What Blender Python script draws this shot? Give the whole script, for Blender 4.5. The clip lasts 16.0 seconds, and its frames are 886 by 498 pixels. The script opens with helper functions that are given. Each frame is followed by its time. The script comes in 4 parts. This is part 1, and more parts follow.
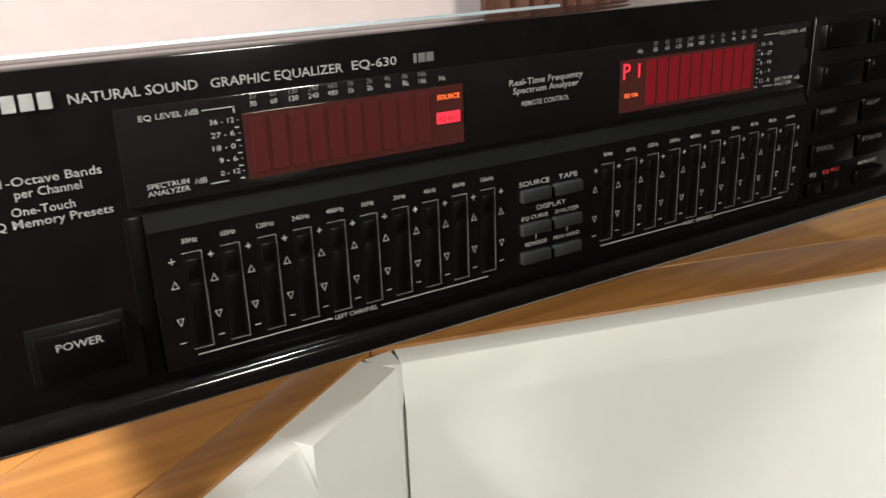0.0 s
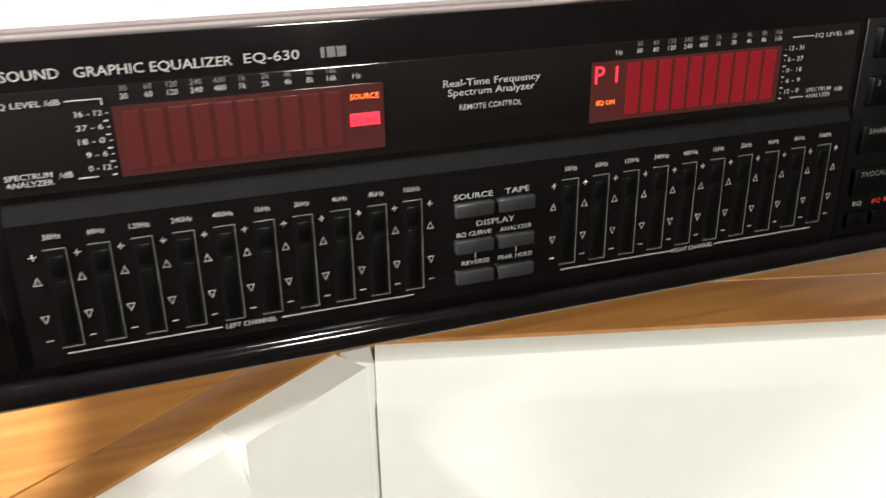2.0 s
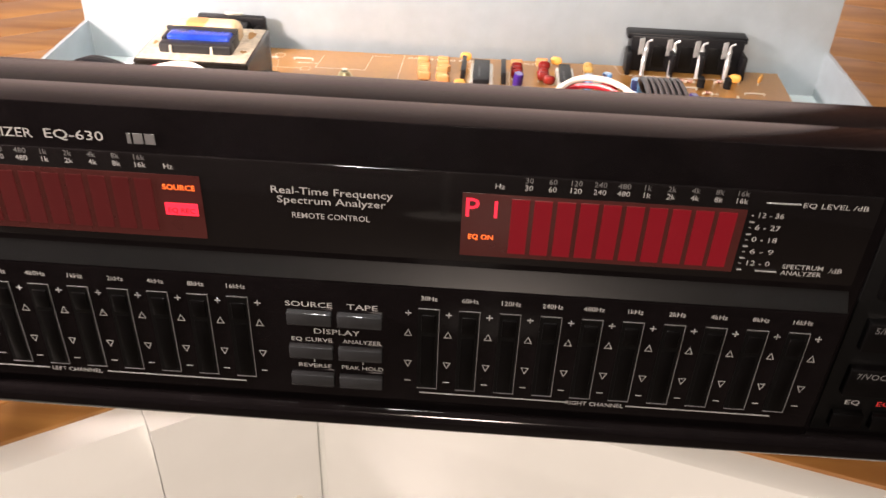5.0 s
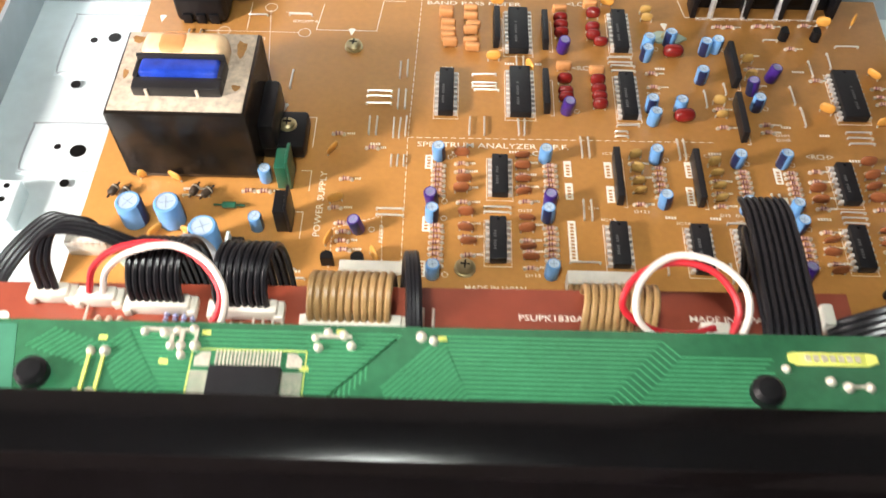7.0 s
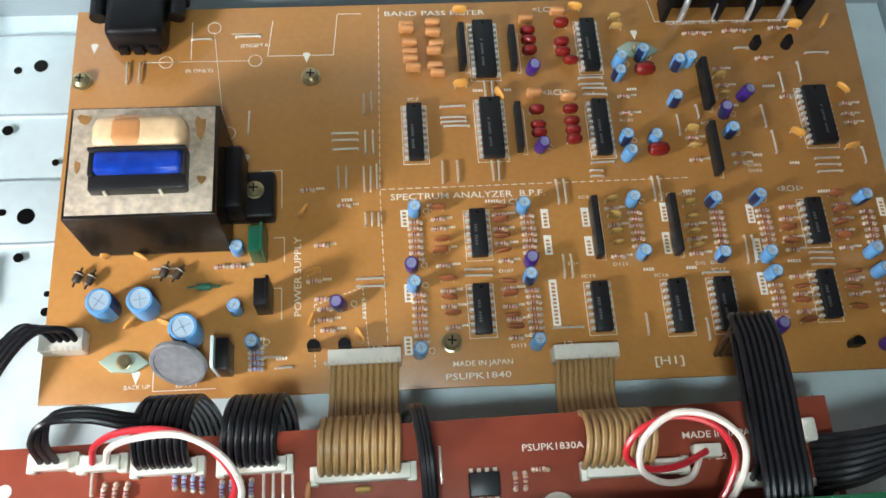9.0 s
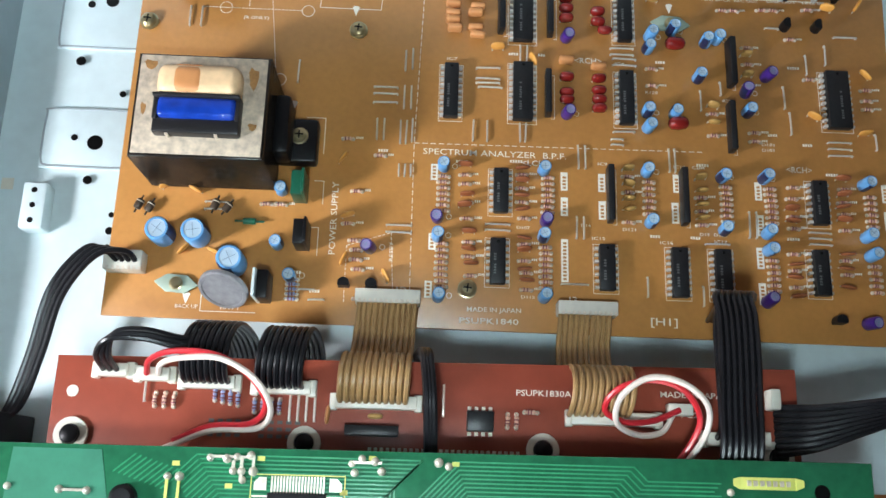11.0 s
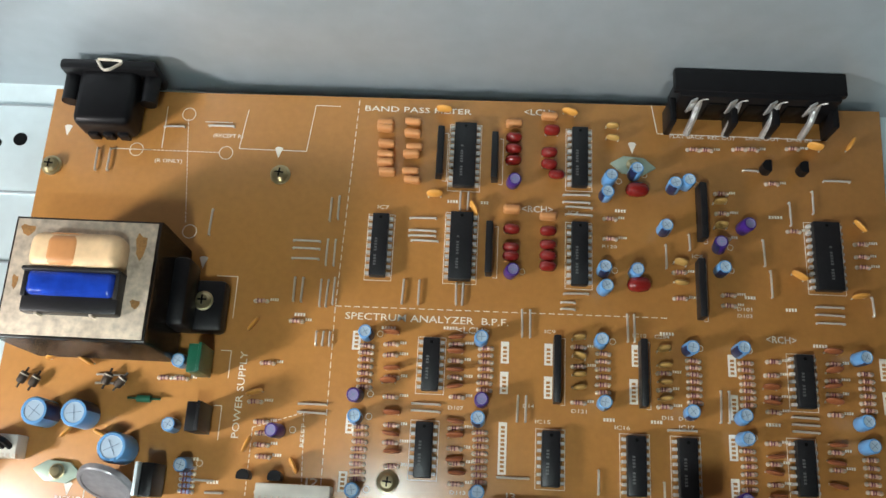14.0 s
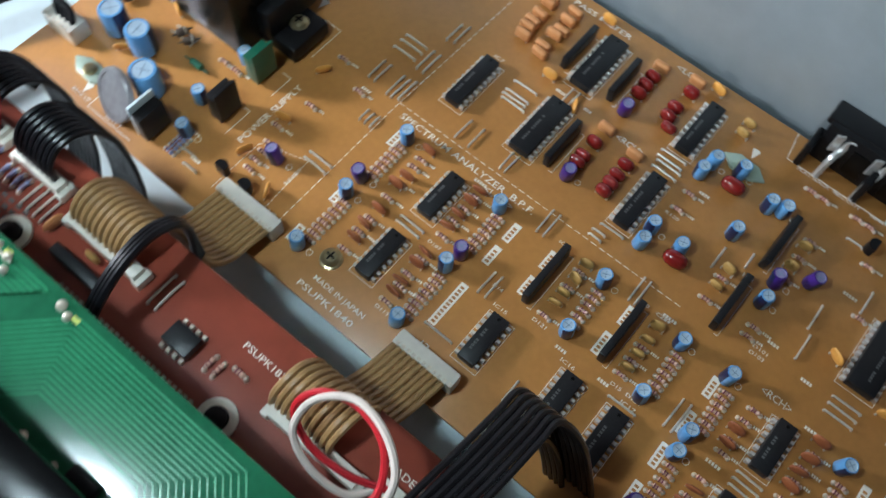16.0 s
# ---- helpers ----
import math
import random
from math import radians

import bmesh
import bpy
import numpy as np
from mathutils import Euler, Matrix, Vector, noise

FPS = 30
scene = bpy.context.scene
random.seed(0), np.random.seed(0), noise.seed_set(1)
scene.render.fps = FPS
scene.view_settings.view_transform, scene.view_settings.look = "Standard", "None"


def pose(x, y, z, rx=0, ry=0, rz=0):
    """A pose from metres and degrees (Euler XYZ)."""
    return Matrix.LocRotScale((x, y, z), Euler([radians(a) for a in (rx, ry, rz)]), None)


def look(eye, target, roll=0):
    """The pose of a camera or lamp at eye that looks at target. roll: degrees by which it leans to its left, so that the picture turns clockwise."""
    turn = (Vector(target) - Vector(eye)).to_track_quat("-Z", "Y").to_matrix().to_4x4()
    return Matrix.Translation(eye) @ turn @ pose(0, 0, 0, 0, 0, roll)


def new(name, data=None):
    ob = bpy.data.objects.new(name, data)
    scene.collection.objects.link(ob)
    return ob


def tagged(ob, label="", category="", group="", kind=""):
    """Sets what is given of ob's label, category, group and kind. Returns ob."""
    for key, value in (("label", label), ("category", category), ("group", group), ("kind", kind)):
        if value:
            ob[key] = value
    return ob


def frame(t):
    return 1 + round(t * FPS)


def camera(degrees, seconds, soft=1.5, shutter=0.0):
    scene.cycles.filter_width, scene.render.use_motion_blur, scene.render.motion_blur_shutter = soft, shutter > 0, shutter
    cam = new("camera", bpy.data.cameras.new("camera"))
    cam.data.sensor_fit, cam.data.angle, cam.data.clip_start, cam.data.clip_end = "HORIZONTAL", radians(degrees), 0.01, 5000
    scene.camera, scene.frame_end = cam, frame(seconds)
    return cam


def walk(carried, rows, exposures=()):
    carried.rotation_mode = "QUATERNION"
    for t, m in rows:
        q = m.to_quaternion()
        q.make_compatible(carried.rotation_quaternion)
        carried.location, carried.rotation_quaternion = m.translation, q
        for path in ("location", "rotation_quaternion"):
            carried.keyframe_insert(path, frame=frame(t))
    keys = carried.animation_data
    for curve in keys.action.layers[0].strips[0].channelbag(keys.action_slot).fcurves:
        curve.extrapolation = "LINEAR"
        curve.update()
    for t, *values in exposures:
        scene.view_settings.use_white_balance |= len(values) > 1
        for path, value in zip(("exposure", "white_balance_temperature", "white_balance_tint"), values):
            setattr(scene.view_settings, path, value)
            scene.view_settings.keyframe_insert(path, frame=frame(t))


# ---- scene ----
cam = camera(54.2, 16.0, shutter=0.4)
PATH = [
    (0, (0.013, -0.234, 0.151), (0.966, 1.382, -0.543), -2.2),
    (0.5, (0.036, -0.24, 0.152), (0.923, 1.402, -0.568), -1.7),
    (1, (0.054, -0.247, 0.151), (0.859, 1.436, -0.569), -1.8),
    (1.5, (0.075, -0.249, 0.152), (0.785, 1.458, -0.61), -1.2),
    (2, (0.096, -0.236, 0.158), (0.699, 1.499, -0.633), -1.0),
    (2.5, (0.145, -0.224, 0.165), (0.691, 1.513, -0.664), -0.4),
    (3, (0.18, -0.22, 0.17), (0.697, 1.534, -0.64), -0.4),
    (3.5, (0.194, -0.207, 0.172), (0.618, 1.542, -0.701), 1.0),
    (3.7, (0.195, -0.2, 0.174), (0.58, 1.543, -0.728), 1.8),
    (5.8, (0.2459, -0.1653, 0.2547), (0.054, 1.227, -1.024), 0.8),
    (6, (0.2408, -0.1468, 0.2638), (0.072, 1.197, -1.068), 0.4),
    (6.5, (0.2302, -0.103, 0.2828), (0.141, 1.117, -1.171), 0.1),
    (7, (0.204, -0.049, 0.291), (0.186, 1.078, -1.361), 0.7),
    (7.5, (0.191, -0.011, 0.305), (0.273, 0.973, -1.434), 5.1),
    (8, (0.192, 0.01, 0.325), (0.302, 0.876, -1.475), 7.6),
    (8.5, (0.182, 0.032, 0.33), (0.298, 0.818, -1.505), 7.1),
    (9, (0.182, 0.04, 0.334), (0.344, 0.757, -1.526), 9.7),
    (9.5, (0.177, 0.037, 0.334), (0.352, 0.703, -1.544), 11.8),
    (9.7, (0.175, 0.033, 0.337), (0.349, 0.683, -1.547), 12.6),
    (11.8, (0.196, 0.055, 0.378), (0.182, 0.489, -1.574), 2.4),
    (12, (0.19, 0.057, 0.375), (0.169, 0.468, -1.582), 1.7),
    (12.5, (0.207, 0.075, 0.364), (0.157, 0.422, -1.606), -4.0),
    (13, (0.229, 0.101, 0.355), (0.148, 0.628, -1.573), -5.2),
    (13.5, (0.237, 0.109, 0.344), (0.167, 0.716, -1.56), -3.2),
    (14, (0.233, 0.108, 0.341), (0.18, 0.712, -1.565), -2.3),
    (14.5, (0.237, 0.105, 0.334), (0.186, 0.71, -1.571), -1.7),
    (15, (0.254, 0.085, 0.305), (0.152, 0.749, -1.579), 3.1),
    (15.5, (0.2847, 0.0671, 0.2954), (-0.008, 0.721, -1.464), 2.3),
    (16, (0.3013, 0.0468, 0.2949), (-0.132, 0.708, -1.433), 7.1),
]
walk(cam, [(t, look(eye, target, roll)) for t, eye, target, roll in PATH],
     [(0, 1.05, 6600, 11), (0.5, 1.25, 6700, 12), (1.5, 1.6, 6700, 12), (2.5, 1.5, 6600, 12), (3.5, 1.15, 6700, 13),
      (5.8, 1.3, 7700, 32), (6.5, 1.15, 7400, 28), (7.5, 0.33, 6600, 13), (9, 0.12, 6150, 10), (12, 0.15, 5900, 10),
      (14, -0.02, 6400, 11), (15, 0.02, 5850, 9), (16, -0.12, 5700, 9)])

# ---- world, lights ----
world = bpy.data.worlds.new("world")
scene.world = world
world.use_nodes = True
wn = world.node_tree
sky = wn.nodes.new("ShaderNodeTexSky")
sky.sky_type, sky.sun_disc, sky.sun_elevation, sky.sun_rotation = "NISHITA", False, radians(35), radians(-80)
wn.links.new(sky.outputs[0], wn.nodes["Background"].inputs[0])
wn.nodes["Background"].inputs[1].default_value = 0.1


def lamp(name, kind, m, energy, color, size, size_y=None):
    d = bpy.data.lights.new(name, kind)
    d.energy, d.color = energy, color
    if kind == "AREA":
        d.shape, d.size, d.size_y = "RECTANGLE", size, size_y or size
    else:
        d.shadow_soft_size = size
    ob = new(name, d)
    ob.matrix_world = m
    return ob


# added lamps, all out of view; the first stands in for light from the left
lamp("added_side_light", "AREA", look((-0.24, -0.043, 0.268), (0.1, 0.12, 0.0)), 2.9, (1.0, 0.965, 0.94), 0.07, 0.07)
# fixed overhead lamp added in place of light that moves with the camera
lamp("added_overhead_light", "POINT", pose(0.165, -0.02, 0.425), 2.3, (0.86, 1.0, 0.99), 0.016)
# front fill, added to brighten the white doors and the wall
lamp("added_front_light", "AREA", look((0.30, -1.60, 0.80), (0.2, 0.1, -0.15)), 13.0, (1.0, 0.97, 0.87), 0.25, 0.25)


# ---- materials ----
def material(name, color, rough=0.5, metal=0.0, scale=40.0, vary=0.12, bump=0.0, spec=0.5, coat=0.0, emit=None, strength=0.0, dark=0.0, fine=6.0):
    """A surface with colour that varies at two scales and a fine relief."""
    m = bpy.data.materials.new(name)
    m.use_nodes = True
    nt = m.node_tree
    b = nt.nodes["Principled BSDF"]
    b.inputs["Roughness"].default_value = rough
    b.inputs["Metallic"].default_value = metal
    b.inputs["Specular IOR Level"].default_value = spec
    b.inputs["Coat Weight"].default_value = coat
    co = nt.nodes.new("ShaderNodeTexCoord")
    n1, n2 = nt.nodes.new("ShaderNodeTexNoise"), nt.nodes.new("ShaderNodeTexNoise")
    n1.inputs["Scale"].default_value, n2.inputs["Scale"].default_value = scale, scale * fine
    n1.inputs["Detail"].default_value = n2.inputs["Detail"].default_value = 3
    geo = nt.nodes.new("ShaderNodeNewGeometry")
    for n in (n1, n2):
        nt.links.new(geo.outputs["Position"], n.inputs["Vector"])
    add = nt.nodes.new("ShaderNodeMath")
    add.operation = "ADD"
    nt.links.new(n1.outputs["Fac"], add.inputs[0])
    nt.links.new(n2.outputs["Fac"], add.inputs[1])
    ramp = nt.nodes.new("ShaderNodeMapRange")
    ramp.inputs["From Min"].default_value, ramp.inputs["From Max"].default_value = 0.6, 1.4
    ramp.inputs["To Min"].default_value, ramp.inputs["To Max"].default_value = 1 - vary, 1 + vary
    nt.links.new(add.outputs[0], ramp.inputs["Value"])
    mul = nt.nodes.new("ShaderNodeVectorMath")
    mul.operation = "SCALE"
    mul.inputs[0].default_value = color
    nt.links.new(ramp.outputs[0], mul.inputs["Scale"])
    nt.links.new(mul.outputs[0], b.inputs["Base Color"])
    if bump:
        bp = nt.nodes.new("ShaderNodeBump")
        bp.inputs["Strength"].default_value, bp.inputs["Distance"].default_value = bump, 0.0005
        nt.links.new(n2.outputs["Fac"], bp.inputs["Height"])
        nt.links.new(bp.outputs[0], b.inputs["Normal"])
    if emit:
        b.inputs["Emission Color"].default_value, b.inputs["Emission Strength"].default_value = (*emit, 1), strength
    return m


def wood(name, c1, c2, turn):
    m = material(name, c1, rough=0.42, coat=0.1)
    nt = m.node_tree
    b = nt.nodes["Principled BSDF"]
    geo = nt.nodes.new("ShaderNodeNewGeometry")
    mp = nt.nodes.new("ShaderNodeMapping")
    mp.inputs["Rotation"].default_value = (0, 0, radians(turn))
    mp.inputs["Scale"].default_value = (3, 34, 20)
    nt.links.new(geo.outputs["Position"], mp.inputs["Vector"])
    n = nt.nodes.new("ShaderNodeTexNoise")
    n.inputs["Scale"].default_value, n.inputs["Detail"].default_value, n.inputs["Distortion"].default_value = 2.2, 6, 0.8
    nt.links.new(mp.outputs[0], n.inputs["Vector"])
    r = nt.nodes.new("ShaderNodeValToRGB")
    r.color_ramp.elements[0].position, r.color_ramp.elements[0].color = 0.32, (*c2, 1)
    r.color_ramp.elements[1].position, r.color_ramp.elements[1].color = 0.68, (*c1, 1)
    nt.links.new(n.outputs["Fac"], r.inputs["Fac"])
    info = nt.nodes.new("ShaderNodeObjectInfo")
    vr = nt.nodes.new("ShaderNodeMapRange")
    vr.inputs["To Min"].default_value, vr.inputs["To Max"].default_value = 0.78, 1.12
    nt.links.new(info.outputs["Random"], vr.inputs["Value"])
    sc = nt.nodes.new("ShaderNodeVectorMath")
    sc.operation = "SCALE"
    nt.links.new(r.outputs[0], sc.inputs[0])
    nt.links.new(vr.outputs[0], sc.inputs["Scale"])
    nt.links.new(sc.outputs[0], b.inputs["Base Color"])
    bp = nt.nodes.new("ShaderNodeBump")
    bp.inputs["Strength"].default_value, bp.inputs["Distance"].default_value = 0.25, 0.0006
    nt.links.new(n.outputs["Fac"], bp.inputs["Height"])
    nt.links.new(bp.outputs[0], b.inputs["Normal"])
    return m


BLACK = material("black_panel", (0.0038, 0.0030, 0.0032), 0.10, scale=90, vary=0.3, bump=0.012, spec=0.25)
TOPBLACK = material("black_top", (0.003, 0.003, 0.0033), 0.16, scale=300, vary=0.25, bump=0.03, spec=0.35)
GLOSS = material("smoked_window", (0.006, 0.005, 0.005), 0.08)
SLOT = material("slot_black", (0.0025, 0.0025, 0.0025), 0.35, spec=0.2)
KEY = material("key_black", (0.002, 0.0018, 0.0018), 0.3, vary=0.3, spec=0.12)
CHROMEKEY = material("satin_key", (0.04, 0.042, 0.044), 0.16, metal=0.5)
INK = material("white_ink", (0.28, 0.28, 0.275), 0.6)
# grey print, also used to paint the reflected band labels
INKDIM = material("grey_ink_and_reflection", (0.10, 0.10, 0.10), 0.6)
REDINK = material("red_ink", (0.5, 0.03, 0.03), 0.6)
DISPLAY = material("display_filter", (0.03, 0.010, 0.009), 0.12, emit=(0.34, 0.06, 0.05), strength=0.038)
BAR = material("display_bar", (0.05, 0.004, 0.004), 0.3, emit=(0.85, 0.012, 0.045), strength=0.072)
BARDIM = material("display_bar_dim", (0.03, 0.005, 0.005), 0.3, emit=(0.42, 0.04, 0.04), strength=0.042)
LEDRED = material("led_red", (0.3, 0.01, 0.01), 0.3, emit=(1.0, 0.03, 0.06), strength=0.7)
LEDORANGE = material("led_orange", (0.3, 0.05, 0.01), 0.3, emit=(1.0, 0.16, 0.03), strength=0.9)
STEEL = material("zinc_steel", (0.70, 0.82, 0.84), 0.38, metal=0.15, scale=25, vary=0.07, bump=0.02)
# chassis steel, darker: the falloff of light on upright faces is in the colour
SHADESTEEL = material("shaded_steel", (0.38, 0.44, 0.47), 0.42, metal=0.3, scale=18, vary=0.08, bump=0.03)
PCB = material("phenolic_board", (0.48, 0.222, 0.058), 0.28, scale=28, vary=0.10, bump=0.03, coat=0.15, fine=14)
PCBRED = material("red_brown_board", (0.26, 0.052, 0.027), 0.36, scale=30, vary=0.14, coat=0.15)
GREEN = material("green_solder_mask", (0.022, 0.135, 0.062), 0.2, scale=60, vary=0.2, coat=0.5)
GREENLIGHT = material("bare_green", (0.045, 0.20, 0.12), 0.35, vary=0.15)
TRACE = material("trace_green", (0.045, 0.27, 0.12), 0.22)
SOLDER = material("solder", (0.74, 0.67, 0.56), 0.3, metal=0.4, scale=300, vary=0.3)
PIN = material("tinned_pin", (0.86, 0.83, 0.77), 0.26, metal=0.35)
TIN = material("tinned_wire", (0.74, 0.70, 0.62), 0.3, metal=0.45)
SILK = material("silkscreen", (0.92, 0.87, 0.76), 0.6)
YELLOWSILK = material("yellow_silkscreen", (0.68, 0.70, 0.16), 0.6)
ICBLACK = material("ic_black", (0.012, 0.0125, 0.014), 0.40, scale=200, vary=0.25, bump=0.06, spec=0.35)
BLUE = material("blue_sleeve", (0.15, 0.38, 0.70), 0.3, vary=0.15)
BLUETOP = material("blue_top", (0.52, 0.66, 0.78), 0.3, metal=0.2)
NAVY = material("navy_band", (0.012, 0.02, 0.07), 0.35)
PURPLE = material("purple_sleeve", (0.055, 0.018, 0.20), 0.3)
PURPLETOP = material("purple_top", (0.32, 0.30, 0.50), 0.3, metal=0.3)
TAN = material("tan_film", (0.62, 0.28, 0.10), 0.45)
REDCAP = material("red_dip", (0.22, 0.013, 0.010), 0.2, coat=0.4)
BROWN = material("brown_ceramic", (0.32, 0.10, 0.035), 0.45, vary=0.2)
OLIVE = material("ochre_ceramic", (0.50, 0.30, 0.085), 0.45, vary=0.2)
RESTAN = material("resistor_beige", (0.66, 0.42, 0.31), 0.4, vary=0.25, scale=200)
RESBAND = material("resistor_band", (0.22, 0.06, 0.08), 0.45, vary=0.6, scale=300)
RESBLUE = material("resistor_blue", (0.30, 0.34, 0.55), 0.4)
CORE = material("core_steel", (0.60, 0.51, 0.39), 0.5, metal=0.25, scale=70, vary=0.45, bump=0.2)
CORESIDE = material("lacquered_core", (0.011, 0.0085, 0.0065), 0.22, scale=100, vary=0.4, coat=0.2)
BOBBIN = material("bobbin_black", (0.012, 0.012, 0.013), 0.4)
TAPE = material("winding_tape", (0.82, 0.58, 0.33), 0.45, scale=45, vary=0.2)
TAPEBLUE = material("blue_tape", (0.010, 0.045, 0.36), 0.16, scale=90, vary=0.35, bump=0.9, coat=0.4, fine=2)
PLASTIC = material("black_plastic", (0.006, 0.006, 0.007), 0.4, bump=0.05, spec=0.25)
WHITE = material("white_nylon", (0.75, 0.72, 0.62), 0.4)
WIREBLACK = material("black_wire", (0.010, 0.010, 0.012), 0.3, spec=0.3)
WIRETAN = material("brown_ribbon", (0.36, 0.22, 0.09), 0.35, vary=0.15)
WIRERED = material("red_wire", (0.55, 0.02, 0.03), 0.32)
WIREWHITE = material("white_wire", (0.78, 0.68, 0.60), 0.4)
BRASS = material("brass_screw", (0.55, 0.48, 0.28), 0.3, metal=0.9)
GREENDEV = material("green_tab", (0.012, 0.10, 0.055), 0.3)
GREYDISC = material("grey_cell", (0.30, 0.30, 0.31), 0.3, metal=0.3, scale=60, vary=0.3)
PAINT = material("white_lacquer", (0.80, 0.82, 0.79), 0.35, scale=8, vary=0.03, bump=0.02)
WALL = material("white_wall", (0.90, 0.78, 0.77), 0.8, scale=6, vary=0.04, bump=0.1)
# unseen floor, kept dark so that the glossy panel reflects little
FLOOR = material("low_bounce_floor", (0.07, 0.055, 0.045), 0.5, scale=5)
# for unseen walls and ceiling: dark to hold down bounce light
LOWBOUNCE = material("low_bounce_wall", (0.14, 0.135, 0.135), 0.8, scale=6, vary=0.05, bump=0.1)
CURTAIN = material("brown_cloth", (0.16, 0.07, 0.045), 0.8, scale=30, vary=0.3)
OAK = wood("oak_top", (0.46, 0.22, 0.062), (0.28, 0.115, 0.03), 15)
OAKLEFT = wood("oak_left_top", (0.46, 0.22, 0.062), (0.28, 0.115, 0.03), -33)


# ---- mesh helpers, in millimetres unless said ----
S = 0.001


def done(bm, name="mesh", smooth=True):
    me = bpy.data.meshes.new(name)
    bm.normal_update()
    bm.to_mesh(me)
    bm.free()
    if smooth:
        for p in me.polygons:
            p.use_smooth = True
        me.set_sharp_from_angle(angle=radians(35))
    return me


def add_box(bm, x0, x1, y0, y1, z0, z1):
    v = [bm.verts.new((x * S, y * S, z * S)) for z in (z0, z1) for y in (y0, y1) for x in (x0, x1)]
    fs = [bm.faces.new([v[i] for i in f]) for f in ((0, 2, 3, 1), (4, 5, 7, 6), (0, 1, 5, 4), (2, 6, 7, 3), (0, 4, 6, 2), (1, 3, 7, 5))]
    return v, fs


def box(x0, x1, y0, y1, z0, z1, bevel=0.0, seg=2):
    bm = bmesh.new()
    add_box(bm, x0, x1, y0, y1, z0, z1)
    if bevel:
        bmesh.ops.bevel(bm, geom=bm.edges[:], offset=bevel * S, segments=seg, affect="EDGES", profile=0.5)
    return done(bm, "box")


def boxes(rows):
    bm = bmesh.new()
    for r in rows:
        add_box(bm, *r)
    return done(bm, "boxes", False)


def turned(profile, n=16, axis="z"):
    """A body of revolution from (radius, height) pairs, closed at both ends."""
    bm = bmesh.new()
    rings = []
    for r, h in profile:
        rings.append([bm.verts.new((r * S * math.cos(2 * math.pi * k / n), r * S * math.sin(2 * math.pi * k / n), h * S)) for k in range(n)])
    for a, b in zip(rings, rings[1:]):
        for k in range(n):
            bm.faces.new((a[k], a[(k + 1) % n], b[(k + 1) % n], b[k]))
    bm.faces.new(rings[0][::-1])
    bm.faces.new(rings[-1])
    if axis == "y":
        bmesh.ops.rotate(bm, verts=bm.verts, matrix=Matrix.Rotation(radians(90), 3, "X"))
    if axis == "x":
        bmesh.ops.rotate(bm, verts=bm.verts, matrix=Matrix.Rotation(radians(90), 3, "Y"))
    return done(bm, "turned")


def smooth_path(pts, n=8):
    """A Catmull-Rom line through points."""
    p = [Vector(q) for q in pts]
    p = [p[0] * 2 - p[1]] + p + [p[-1] * 2 - p[-2]]
    out = []
    for a, b, c, d in zip(p, p[1:], p[2:], p[3:]):
        for k in range(n):
            t = k / n
            out.append(0.5 * ((2 * b) + (c - a) * t + (2 * a - 5 * b + 4 * c - d) * t * t + (3 * b - a - 3 * c + d) * t ** 3))
    return out + [p[-2]]


def tube(pts, r, n=8, steps=8):
    path = smooth_path(pts, steps)
    bm = bmesh.new()
    rings = []
    up = Vector((0.3, 0.2, 1)).normalized()
    for i, q in enumerate(path):
        d = (path[min(i + 1, len(path) - 1)] - path[max(i - 1, 0)]).normalized()
        side = d.cross(up)
        side = side.normalized() if side.length > 0.05 else Vector((1, 0, 0))
        up = side.cross(d).normalized()
        rings.append([bm.verts.new((q + (side * math.cos(2 * math.pi * k / n) + up * math.sin(2 * math.pi * k / n)) * r) * S) for k in range(n)])
    for a, b in zip(rings, rings[1:]):
        for k in range(n):
            bm.faces.new((a[k], a[(k + 1) % n], b[(k + 1) % n], b[k]))
    bm.faces.new(rings[0][::-1])
    bm.faces.new(rings[-1])
    bmesh.ops.recalc_face_normals(bm, faces=bm.faces)
    return done(bm, "tube")


def slab(corners, z0, z1, bevel=0.0):
    bm = bmesh.new()
    lo = [bm.verts.new((x * S, y * S, z0 * S)) for x, y in corners]
    hi = [bm.verts.new((x * S, y * S, z1 * S)) for x, y in corners]
    bm.faces.new(lo[::-1])
    bm.faces.new(hi)
    n = len(corners)
    for k in range(n):
        bm.faces.new((lo[k], lo[(k + 1) % n], hi[(k + 1) % n], hi[k]))
    bmesh.ops.recalc_face_normals(bm, faces=bm.faces)
    if bevel:
        bmesh.ops.bevel(bm, geom=bm.edges[:], offset=bevel * S, segments=2, affect="EDGES", profile=0.5)
    return done(bm, "slab")


# inner works are placed from the camera's view, then squeezed and shifted to fit
INNER_FIT = pose(0.0015, -0.0038, 0) @ Matrix.Diagonal((0.985, 1, 1, 1))
VIEW_FITTED = ("circuit_board", "mains_inlet", "jack_block", "ribbon_cable", "wire_bundle", "wire_pair", "wire_strip")


def thing(name, label, category, at=(0, 0, 0), group="", turn=0.0):
    ob = new(name)
    ob.empty_display_size = 0.01
    ob.matrix_world = (INNER_FIT if name in VIEW_FITTED else Matrix()) @ pose(at[0] * S, at[1] * S, at[2] * S, 0, 0, turn)
    return tagged(ob, label, category, group)


